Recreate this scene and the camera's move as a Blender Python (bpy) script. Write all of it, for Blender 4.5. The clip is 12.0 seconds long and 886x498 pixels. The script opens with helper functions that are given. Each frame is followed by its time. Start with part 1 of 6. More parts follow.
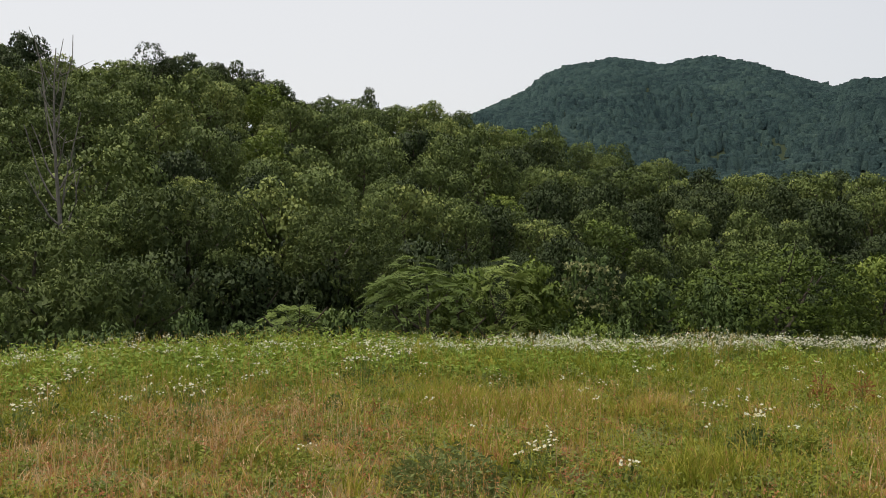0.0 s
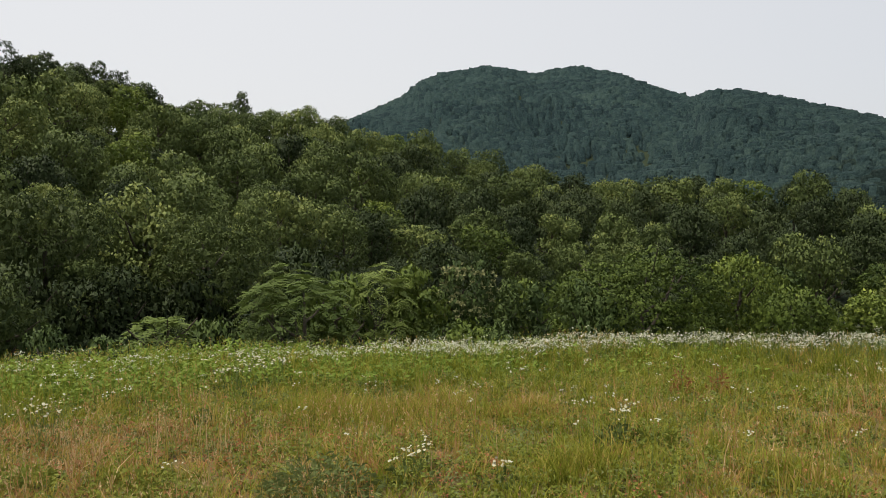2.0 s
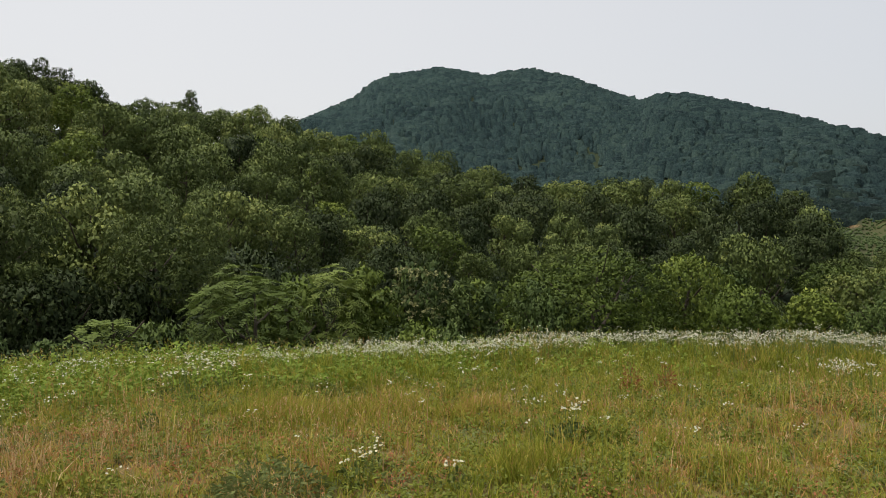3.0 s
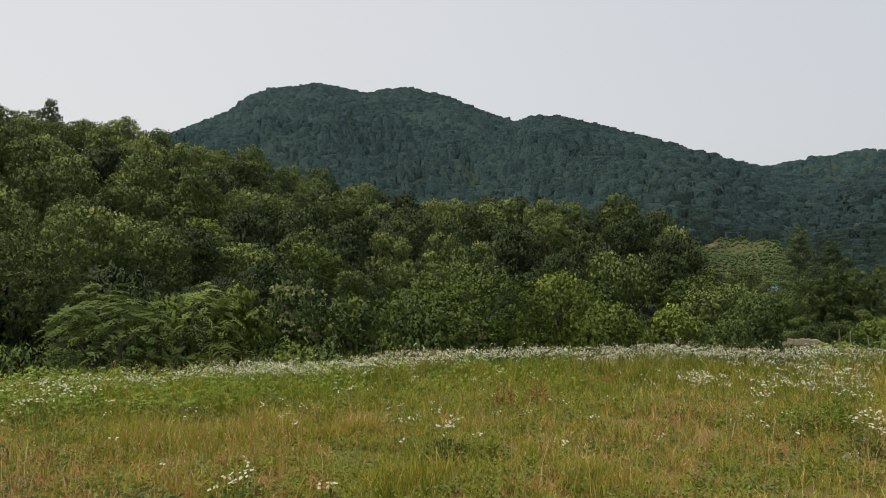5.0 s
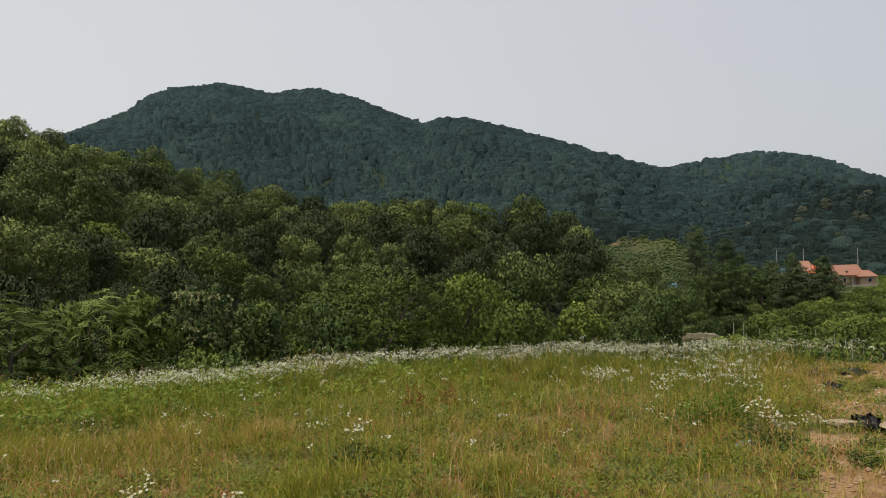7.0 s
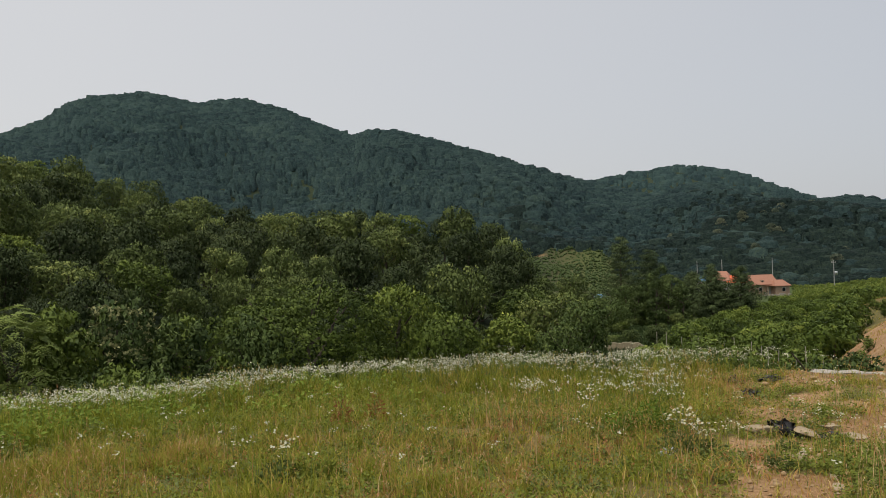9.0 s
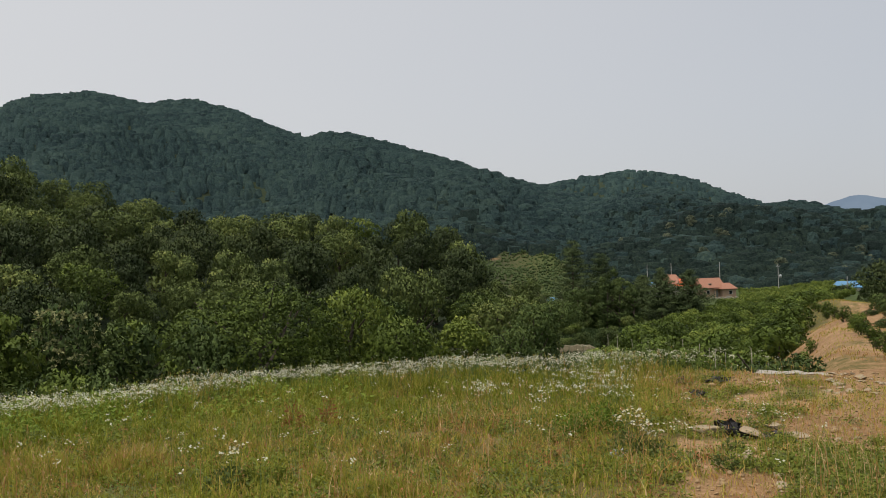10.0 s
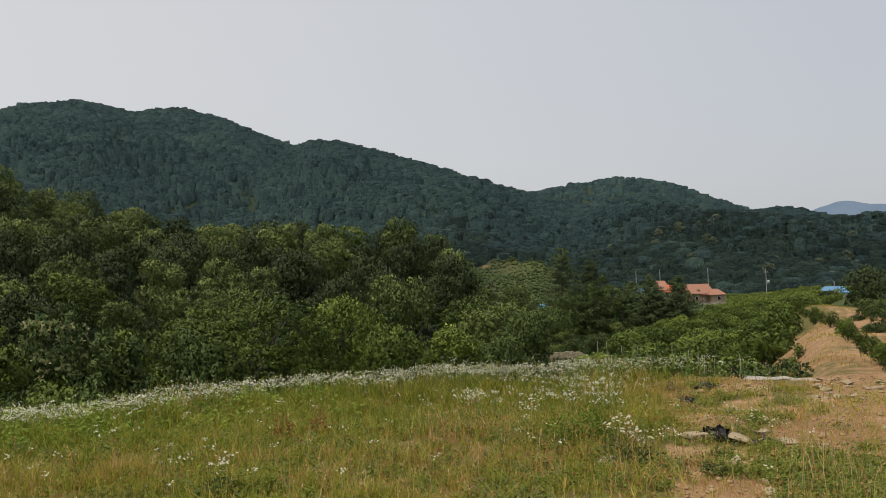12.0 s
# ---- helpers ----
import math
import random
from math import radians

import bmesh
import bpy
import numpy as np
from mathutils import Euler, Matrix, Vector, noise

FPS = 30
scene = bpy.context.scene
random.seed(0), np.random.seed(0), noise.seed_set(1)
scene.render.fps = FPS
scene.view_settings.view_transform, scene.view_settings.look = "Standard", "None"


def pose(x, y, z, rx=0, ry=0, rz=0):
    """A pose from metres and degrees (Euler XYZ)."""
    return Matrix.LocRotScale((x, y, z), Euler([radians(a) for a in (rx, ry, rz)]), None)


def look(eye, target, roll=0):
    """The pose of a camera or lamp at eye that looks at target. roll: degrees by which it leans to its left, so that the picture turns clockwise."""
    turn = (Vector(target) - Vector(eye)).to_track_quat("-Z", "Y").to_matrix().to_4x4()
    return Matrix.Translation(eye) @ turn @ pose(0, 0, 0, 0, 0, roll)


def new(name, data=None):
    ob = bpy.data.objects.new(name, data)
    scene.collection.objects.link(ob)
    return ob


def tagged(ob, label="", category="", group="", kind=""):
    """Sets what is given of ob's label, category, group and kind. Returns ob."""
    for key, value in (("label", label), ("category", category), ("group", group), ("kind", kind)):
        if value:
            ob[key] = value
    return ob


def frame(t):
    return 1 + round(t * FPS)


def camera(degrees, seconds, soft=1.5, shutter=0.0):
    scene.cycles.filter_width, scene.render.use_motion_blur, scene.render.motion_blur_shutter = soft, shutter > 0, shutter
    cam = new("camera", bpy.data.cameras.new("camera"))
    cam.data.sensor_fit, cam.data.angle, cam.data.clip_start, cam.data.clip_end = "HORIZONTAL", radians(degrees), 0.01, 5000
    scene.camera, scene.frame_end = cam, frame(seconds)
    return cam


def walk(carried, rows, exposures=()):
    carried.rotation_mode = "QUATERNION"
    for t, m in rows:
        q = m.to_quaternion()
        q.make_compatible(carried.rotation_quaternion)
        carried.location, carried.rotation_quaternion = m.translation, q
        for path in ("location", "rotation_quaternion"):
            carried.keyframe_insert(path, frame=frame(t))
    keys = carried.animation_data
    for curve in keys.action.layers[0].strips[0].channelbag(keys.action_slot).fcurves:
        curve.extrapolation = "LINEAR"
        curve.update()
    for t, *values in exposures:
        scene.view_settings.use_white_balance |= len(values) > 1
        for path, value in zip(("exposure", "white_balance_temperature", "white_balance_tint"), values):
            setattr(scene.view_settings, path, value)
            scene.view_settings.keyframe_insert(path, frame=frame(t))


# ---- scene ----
# A hay meadow on a low plateau, a wooded hill and mountains behind, and a valley with an orchard and houses.
cam = camera(57.9, 12.0, soft=0.85)
EYE = 1.7
# seconds, x, y, z from the first eye; degrees of yaw, pitch and lean
ROWS = [
    (0.0, 0.000, 0.000, 0.000, 0.00, -1.41, 0.03), (0.5, 0.008, 0.008, -0.002, -2.42, -1.00, 0.18),
    (1.0, 0.022, 0.017, -0.002, -4.31, -0.97, 0.32), (1.5, 0.037, 0.025, -0.004, -6.27, -1.01, 0.52),
    (2.0, 0.052, 0.032, -0.005, -8.67, -1.05, 0.73), (2.5, 0.058, 0.038, -0.011, -10.58, -1.04, 0.72),
    (3.0, 0.064, 0.038, -0.012, -12.03, -1.02, 0.79), (5.0, 0.086, 0.013, 0.003, -20.70, 0.11, 0.68),
    (5.5, 0.099, 0.009, 0.006, -23.11, 0.16, 0.57), (6.0, 0.106, 0.005, 0.005, -24.67, 0.16, 0.79),
    (6.5, 0.110, 0.005, 0.004, -26.10, 0.13, 1.00), (7.0, 0.112, 0.006, 0.005, -27.12, 0.11, 1.42),
    (9.0, 0.130, 0.013, 0.012, -32.15, 0.83, 1.66), (9.5, 0.138, 0.015, 0.007, -34.15, 0.94, 1.56),
    (10.0, 0.148, 0.018, 0.008, -35.45, 0.98, 1.62), (10.5, 0.148, 0.017, 0.010, -35.98, 0.94, 1.69),
    (11.0, 0.144, 0.013, 0.014, -36.31, 0.88, 1.71), (11.5, 0.141, 0.006, 0.017, -36.28, 1.15, 1.79),
    (12.0, 0.137, 0.000, 0.019, -36.20, 1.49, 1.92),
]
walk(cam, [(t, pose(x, y, EYE + z, 90 + pitch, lean, yaw)) for t, x, y, z, yaw, pitch, lean in ROWS],
     exposures=[(0.0, 0.10), (3.0, 0.06), (5.5, -0.06), (7.0, -0.14), (10.0, -0.17), (12.0, -0.16)])

# ---- world, sun ----
world = bpy.data.worlds.new("overcast_sky")
scene.world = world
world.use_nodes = True
wt = world.node_tree
wt.nodes.clear()


def wnode(kind, **inputs):
    n = wt.nodes.new(kind)
    for k, v in inputs.items():
        n.inputs[k].default_value = v
    return n


SUN_ELEVATION, SUN_AZIMUTH = radians(70), radians(-95)
sky = wnode("ShaderNodeTexSky")
sky.sky_type, sky.sun_disc = "NISHITA", False
sky.sun_elevation, sky.sun_rotation = SUN_ELEVATION, SUN_AZIMUTH
sky.air_density, sky.dust_density = 1.0, 4.0
clear = wnode("ShaderNodeBackground", Strength=0.03)
wt.links.new(sky.outputs[0], clear.inputs[0])
coord = wnode("ShaderNodeTexCoord")
bright = wnode("ShaderNodeVectorMath")
bright.operation = "DOT_PRODUCT"
bright.inputs[1].default_value = (-0.55, 0.78, 0.3)
wt.links.new(coord.outputs["Generated"], bright.inputs[0])
cloud = wnode("ShaderNodeTexNoise", Scale=1.6, Detail=4.0, Roughness=0.5)
wt.links.new(coord.outputs["Generated"], cloud.inputs["Vector"])
blend = wnode("ShaderNodeMath")
blend.operation, blend.inputs[1].default_value = "MULTIPLY_ADD", 0.22
wt.links.new(cloud.outputs[0], blend.inputs[0])
wt.links.new(bright.outputs["Value"], blend.inputs[2])
tone = wnode("ShaderNodeValToRGB")
tone.color_ramp.elements[0].position, tone.color_ramp.elements[0].color = 0.0, (0.578, 0.592, 0.618, 1)
tone.color_ramp.elements[1].position, tone.color_ramp.elements[1].color = 1.0, (0.735, 0.725, 0.715, 1)
wt.links.new(blend.outputs[0], tone.inputs[0])
cover = wnode("ShaderNodeBackground", Strength=0.92)
wt.links.new(tone.outputs[0], cover.inputs[0])
both = wnode("ShaderNodeAddShader")
wt.links.new(clear.outputs[0], both.inputs[0])
wt.links.new(cover.outputs[0], both.inputs[1])
wout = wnode("ShaderNodeOutputWorld")
wt.links.new(both.outputs[0], wout.inputs[0])

sun = new("sun", bpy.data.lights.new("sun", "SUN"))
sun.data.energy, sun.data.angle, sun.data.color = 3.3, radians(25), (1.0, 0.93, 0.80)
sun_way = Vector((math.sin(SUN_AZIMUTH) * math.cos(SUN_ELEVATION), math.cos(SUN_AZIMUTH) * math.cos(SUN_ELEVATION), math.sin(SUN_ELEVATION)))
sun.matrix_world = look(sun_way * 300, (0, 0, 0))


# ---- materials ----
class Mat:
    """A small builder of node materials."""

    def __init__(self, name):
        self.m = bpy.data.materials.new(name)
        self.m.use_nodes = True
        self.t = self.m.node_tree
        self.t.nodes.clear()
        self.out = self.t.nodes.new("ShaderNodeOutputMaterial")

    def node(self, kind, **inputs):
        n = self.t.nodes.new(kind)
        for k, v in inputs.items():
            k = k.replace("_", " ")
            if isinstance(v, bpy.types.NodeSocket):
                self.t.links.new(v, n.inputs[k])
            else:
                n.inputs[k].default_value = v
        return n

    def link(self, a, b):
        self.t.links.new(a, b)

    def noise(self, scale, detail=4.0, rough=0.55, vector=None):
        n = self.node("ShaderNodeTexNoise", Scale=scale, Detail=detail, Roughness=rough)
        if vector is not None:
            self.link(vector, n.inputs["Vector"])
        return n.outputs[0]

    def place(self):
        return self.node("ShaderNodeNewGeometry").outputs["Position"]

    def ramp(self, value, *stops):
        n = self.t.nodes.new("ShaderNodeValToRGB")
        e = n.color_ramp.elements
        while len(e) < len(stops):
            e.new(0.5)
        for s, (p, c) in zip(e, stops):
            s.position, s.color = p, (*c, 1) if len(c) == 3 else c
        self.link(value, n.inputs[0])
        return n.outputs[0]

    def mix(self, factor, a, b, how="MIX"):
        n = self.t.nodes.new("ShaderNodeMix")
        n.data_type, n.blend_type = "RGBA", how
        for socket, v in ((n.inputs[0], factor), (n.inputs[6], a), (n.inputs[7], b)):
            if isinstance(v, bpy.types.NodeSocket):
                self.link(v, socket)
            else:
                socket.default_value = (*v, 1) if isinstance(v, tuple) else v
        return n.outputs[2]

    def maths(self, how, a, b=0.0, c=0.0):
        n = self.t.nodes.new("ShaderNodeMath")
        n.operation = how
        for socket, v in zip(n.inputs, (a, b, c)):
            if isinstance(v, bpy.types.NodeSocket):
                self.link(v, socket)
            else:
                socket.default_value = v
        return n.outputs[0]

    def bump(self, height, strength, distance):
        return self.node("ShaderNodeBump", Strength=strength, Distance=distance, Height=height).outputs[0]

    def finish(self, color, rough=0.8, normal=None, metal=0.0, specular=0.5, through_light=0.0, tint=None):
        p = self.node("ShaderNodeBsdfPrincipled", Roughness=rough, Metallic=metal)
        p.inputs["Specular IOR Level"].default_value = specular
        if isinstance(color, tuple):
            p.inputs["Base Color"].default_value = (*color, 1)
        else:
            self.link(color, p.inputs["Base Color"])
        if normal is not None:
            self.link(normal, p.inputs["Normal"])
        surface = p.outputs[0]
        if through_light:
            tr = self.node("ShaderNodeBsdfTranslucent")
            if isinstance(color, tuple):
                tr.inputs[0].default_value = (*color, 1)
            else:
                self.link(color, tr.inputs[0])
            mx = self.t.nodes.new("ShaderNodeMixShader")
            mx.inputs[0].default_value = through_light
            self.link(surface, mx.inputs[1])
            self.link(tr.outputs[0], mx.inputs[2])
            surface = mx.outputs[0]
        self.link(surface, self.out.inputs[0])
        return self.m


def foliage(name, dark, mid, light, specular=0.14, rough=0.6, see=0.24, scale=0.25):
    """Leaves: each leaf its own shade, each plant its own tone, patches of new and old growth."""
    m = Mat(name)
    geo = m.node("ShaderNodeNewGeometry")
    leaf = geo.outputs["Random Per Island"]
    plant = m.node("ShaderNodeObjectInfo").outputs["Random"]
    patch = m.noise(scale, 3.0, 0.6, geo.outputs["Position"])
    mottle = m.noise(5.0, 3.0, 0.7, geo.outputs["Position"])
    tuft = m.node("ShaderNodeAttribute")
    tuft.attribute_name = "tone"
    v = m.maths("MULTIPLY_ADD", leaf, 0.22, m.maths("MULTIPLY_ADD", plant, 0.36, m.maths("MULTIPLY_ADD", patch, 0.6, m.maths("MULTIPLY_ADD", mottle, 0.22, -0.29))))
    v = m.maths("ADD", v, tuft.outputs["Fac"])
    color = m.ramp(v, (0.05, dark), (0.5, mid), (0.95, light))
    return m.finish(color, rough, m.bump(mottle, 0.4, 0.1), 0.0, specular, see)


LEAF = foliage("oak_leaves", (0.034, 0.053, 0.016), (0.116, 0.152, 0.043), (0.32, 0.35, 0.10), see=0.15)
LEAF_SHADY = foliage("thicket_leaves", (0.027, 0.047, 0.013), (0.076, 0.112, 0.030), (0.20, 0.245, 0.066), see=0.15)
# Dark leaves for pines, and for plants whose colour stands in for shade.
LEAF_DARK = foliage("pine_and_shade_leaves", (0.019, 0.031, 0.011), (0.044, 0.063, 0.021), (0.098, 0.122, 0.040), see=0.12)
LEAF_LIGHT = foliage("sunny_leaves", (0.032, 0.053, 0.012), (0.106, 0.147, 0.026), (0.27, 0.32, 0.064), see=0.15)
LEAF_CHESTNUT = foliage("chestnut_leaves", (0.034, 0.052, 0.016), (0.100, 0.130, 0.036), (0.25, 0.27, 0.09), see=0.18)
LEAF_ORCHARD = foliage("orchard_leaves", (0.040, 0.064, 0.013), (0.110, 0.155, 0.027), (0.30, 0.34, 0.070), see=0.15)
LEAF_CROP = foliage("crop_leaves", (0.026, 0.045, 0.014), (0.050, 0.076, 0.024), (0.085, 0.115, 0.036), see=0.1)
LEAF_SUMAC = foliage("sumac_leaves", (0.060, 0.092, 0.022), (0.132, 0.176, 0.042), (0.26, 0.31, 0.085))
LEAF_PINE = foliage("valley_pine_needles", (0.028, 0.046, 0.018), (0.064, 0.092, 0.034), (0.13, 0.165, 0.060), see=0.12)
LEAF_SHOOTS = foliage("upright_shoots", (0.032, 0.054, 0.016), (0.088, 0.126, 0.038), (0.20, 0.25, 0.075), see=0.15)
LEAF_PALE = foliage("blossoming_leaves", (0.055, 0.075, 0.050), (0.125, 0.145, 0.092), (0.24, 0.245, 0.16), see=0.15)
BLOSSOM = foliage("cream_blossom", (0.22, 0.24, 0.10), (0.32, 0.32, 0.15), (0.45, 0.42, 0.22))


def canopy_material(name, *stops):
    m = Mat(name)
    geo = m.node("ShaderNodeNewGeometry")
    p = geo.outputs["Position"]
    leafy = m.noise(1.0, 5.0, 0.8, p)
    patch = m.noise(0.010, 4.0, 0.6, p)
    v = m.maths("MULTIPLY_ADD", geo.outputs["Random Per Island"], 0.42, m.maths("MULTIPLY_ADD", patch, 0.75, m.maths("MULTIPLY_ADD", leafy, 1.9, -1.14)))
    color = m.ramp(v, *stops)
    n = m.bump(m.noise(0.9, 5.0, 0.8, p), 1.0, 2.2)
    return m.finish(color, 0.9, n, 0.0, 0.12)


# Far woods: distance haze is put into these blue-green base colours.
HAZY_CANOPY = canopy_material("mountain_woods", (0.05, (0.022, 0.042, 0.047)), (0.42, (0.043, 0.078, 0.078)), (0.80, (0.074, 0.118, 0.099)), (1.0, (0.11, 0.15, 0.10)))
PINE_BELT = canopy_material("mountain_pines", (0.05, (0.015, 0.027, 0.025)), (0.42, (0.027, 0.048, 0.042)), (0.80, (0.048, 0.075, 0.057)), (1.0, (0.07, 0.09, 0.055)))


def bark_material(name, a, b):
    m = Mat(name)
    p = m.node("ShaderNodeTexCoord").outputs["Object"]
    w = m.node("ShaderNodeMapping", Vector=p, Scale=(6.0, 6.0, 1.2)).outputs[0]
    n = m.noise(3.0, 6.0, 0.65, w)
    return m.finish(m.ramp(n, (0.3, a), (0.7, b)), 0.9, m.bump(n, 0.7, 0.03), 0.0, 0.2)


BARK = bark_material("tree_bark", (0.045, 0.036, 0.028), (0.11, 0.09, 0.07))
DEADWOOD = bark_material("dead_wood", (0.11, 0.10, 0.085), (0.24, 0.22, 0.19))


def ground_material():
    """Meadow turf and sandy soil near by, leaf litter and field soil farther off."""
    m = Mat("ground")
    p = m.place()
    big, mid, fine = m.noise(0.35, 4.0, 0.6, p), m.noise(2.3, 5.0, 0.65, p), m.noise(28.0, 5.0, 0.7, p)
    soil = m.ramp(m.maths("MULTIPLY_ADD", big, 0.35, m.maths("MULTIPLY_ADD", fine, 0.4, m.maths("MULTIPLY", mid, 0.4))), (0.34, (0.098, 0.051, 0.023)), (0.52, (0.218, 0.126, 0.060)), (0.72, (0.41, 0.272, 0.155)))
    turf = m.ramp(m.maths("MULTIPLY_ADD", fine, 0.5, m.maths("MULTIPLY", mid, 0.6)), (0.3, (0.075, 0.070, 0.020)), (0.55, (0.145, 0.115, 0.042)), (0.8, (0.24, 0.155, 0.075)))
    bare = m.node("ShaderNodeAttribute")
    bare.attribute_name = "bare"
    far_green = m.ramp(m.maths("MULTIPLY_ADD", mid, 0.5, m.maths("MULTIPLY", big, 0.5)), (0.34, (0.034, 0.056, 0.016)), (0.52, (0.058, 0.082, 0.024)), (0.74, (0.10, 0.105, 0.040)))
    wood_floor = m.ramp(mid, (0.3, (0.022, 0.034, 0.018)), (0.7, (0.040, 0.052, 0.028)))
    kind = m.node("ShaderNodeAttribute")
    kind.attribute_name = "woods"
    field = m.node("ShaderNodeAttribute")
    field.attribute_name = "field"
    c = m.mix(field.outputs["Fac"], turf, far_green)
    c = m.mix(kind.outputs["Fac"], c, wood_floor)
    edge = m.ramp(m.maths("ADD", bare.outputs["Fac"], m.maths("MULTIPLY_ADD", mid, 0.7, m.maths("MULTIPLY_ADD", fine, 0.3, -0.5))), (0.40, (0, 0, 0)), (0.62, (1, 1, 1)))
    c = m.mix(edge, c, soil)
    n = m.bump(m.maths("MULTIPLY_ADD", fine, 0.5, mid), 0.6, 0.05)
    return m.finish(c, 0.95, n, 0.0, 0.15)


GROUND = ground_material()


def grass_material():
    m = Mat("meadow_grass")
    geo = m.node("ShaderNodeNewGeometry")
    p = geo.outputs["Position"]
    patch = m.noise(0.42, 3.0, 0.6, p)
    clump = m.noise(2.4, 3.0, 0.6, p)
    v = m.maths("MULTIPLY_ADD", geo.outputs["Random Per Island"], 0.55, m.maths("MULTIPLY_ADD", patch, 0.85, m.maths("MULTIPLY_ADD", clump, 0.45, -0.50)))
    dry = m.node("ShaderNodeAttribute")
    dry.attribute_name = "dry"
    v = m.maths("ADD", v, dry.outputs["Fac"])
    c = m.ramp(v, (0.05, (0.195, 0.225, 0.022)), (0.36, (0.335, 0.325, 0.042)), (0.60, (0.44, 0.345, 0.090)), (0.78, (0.42, 0.23, 0.080)), (0.92, (0.48, 0.25, 0.11)), (1.0, (0.62, 0.44, 0.24)))
    return m.finish(c, 0.65, None, 0.0, 0.2, 0.3)


GRASS = grass_material()


def plain(name, color, rough=0.7, vary=0.2, scale=8.0, metal=0.0, bump=0.2, specular=0.4):
    m = Mat(name)
    p = m.node("ShaderNodeTexCoord").outputs["Object"]
    n = m.noise(scale, 5.0, 0.6, p)
    fine = m.noise(scale * 7, 4.0, 0.6, p)
    v = m.maths("MULTIPLY_ADD", fine, 0.4, m.maths("MULTIPLY", n, 0.6))
    lo = tuple(c * (1 - vary) for c in color)
    hi = tuple(min(1, c * (1 + vary)) for c in color)
    return m.finish(m.ramp(v, (0.3, lo), (0.7, hi)), rough, m.bump(v, bump, 0.02), metal, specular)


PETAL = plain("white_petals", (0.43, 0.425, 0.305), 0.6, 0.06, 40)
YOLK = plain("yellow_disc", (0.62, 0.42, 0.05), 0.7, 0.1, 40)
STEM = plain("green_stems", (0.12, 0.17, 0.04), 0.6, 0.25, 10)
STONE = plain("pale_stone", (0.31, 0.245, 0.16), 0.9, 0.25, 9, bump=0.6)
CONCRETE = plain("pale_concrete", (0.32, 0.29, 0.25), 0.9, 0.2, 6, bump=0.5)
TARP = plain("black_plastic_sheet", (0.030, 0.028, 0.028), 0.45, 0.3, 6, bump=0.5)
LITTER = plain("grey_plastic", (0.42, 0.44, 0.48), 0.4, 0.2, 9)
TILE_PINK = plain("salmon_roof_tiles", (0.31, 0.15, 0.10), 0.8, 0.18, 3)
TILE_ORANGE = plain("orange_roof_sheet", (0.62, 0.13, 0.05), 0.6, 0.12, 2)
WALL = plain("pinkish_render", (0.36, 0.25, 0.18), 0.9, 0.12, 2)
WALL_PALE = plain("pale_render", (0.55, 0.52, 0.48), 0.9, 0.12, 2)
BLUE = plain("blue_roof_sheet", (0.09, 0.22, 0.37), 0.5, 0.15, 2)
GLASS_DARK = plain("dark_window_glass", (0.02, 0.024, 0.028), 0.1, 0.2, 3, bump=0.0)
POLE = plain("concrete_pole", (0.33, 0.33, 0.32), 0.8, 0.12, 3)
METAL = plain("galvanised_metal", (0.40, 0.42, 0.43), 0.45, 0.12, 4, metal=0.7)
STAKE = plain("weathered_stakes", (0.34, 0.31, 0.25), 0.85, 0.2, 5)


# ---- mesh helpers ----
def mesh_of(name, verts, faces, material):
    """A mesh from arrays of corners and of faces (all faces of one size)."""
    me = bpy.data.meshes.new(name)
    verts, faces = np.asarray(verts, dtype=np.float32), np.asarray(faces, dtype=np.int32)
    k = faces.shape[1]
    me.vertices.add(len(verts))
    me.vertices.foreach_set("co", verts.ravel())
    me.loops.add(faces.size)
    me.loops.foreach_set("vertex_index", faces.ravel())
    me.polygons.add(len(faces))
    me.polygons.foreach_set("loop_start", np.arange(0, faces.size, k, dtype=np.int32))
    me.update(calc_edges=True)
    me.materials.append(material)
    return me


def smooth(me, on=True):
    me.polygons.foreach_set("use_smooth", np.full(len(me.polygons), on))
    return me


def from_bm(name, bm, material):
    me = bpy.data.meshes.new(name)
    bm.to_mesh(me)
    bm.free()
    me.materials.append(material)
    return me


def part(name, me, parent, label="", at=None):
    ob = new(name, me)
    ob.parent = parent
    if at is not None:
        ob.matrix_basis = at
    if label:
        tagged(ob, label)
    return ob


def thing(name, label, category, group="", at=None, kind="", data=None):
    ob = tagged(new(name, data), label, category, group, kind)
    if at is not None:
        ob.matrix_basis = at
    return ob


def unit(v):
    return v / np.maximum(np.linalg.norm(v, axis=-1, keepdims=True), 1e-9)


def join(pieces):
    """Several (corners, faces) pairs in one."""
    vs, fs, n = [], [], 0
    for v, f in pieces:
        vs.append(np.asarray(v)), fs.append(np.asarray(f) + n)
        n += len(v)
    return np.concatenate(vs), np.concatenate(fs)


def tube(points, radii, sides=6):
    """A tapered tube along a bent line, as quads."""
    points = np.asarray(points, float)
    way = unit(np.gradient(points, axis=0))
    ref = np.where(np.abs(way[:, 2:3]) > 0.9, [[1.0, 0, 0]], [[0, 0, 1.0]])
    a = unit(np.cross(way, ref))
    b = np.cross(way, a)
    ang = np.linspace(0, 2 * np.pi, sides, endpoint=False)
    ring = a[:, None] * np.cos(ang)[None, :, None] + b[:, None] * np.sin(ang)[None, :, None]
    v = (points[:, None] + ring * np.asarray(radii)[:, None, None]).reshape(-1, 3)
    i = np.arange(len(points) - 1)[:, None] * sides
    j, k = np.arange(sides)[None, :], (np.arange(sides)[None, :] + 1) % sides
    f = np.stack([i + j, i + k, i + sides + k, i + sides + j], -1).reshape(-1, 4)
    return v, f


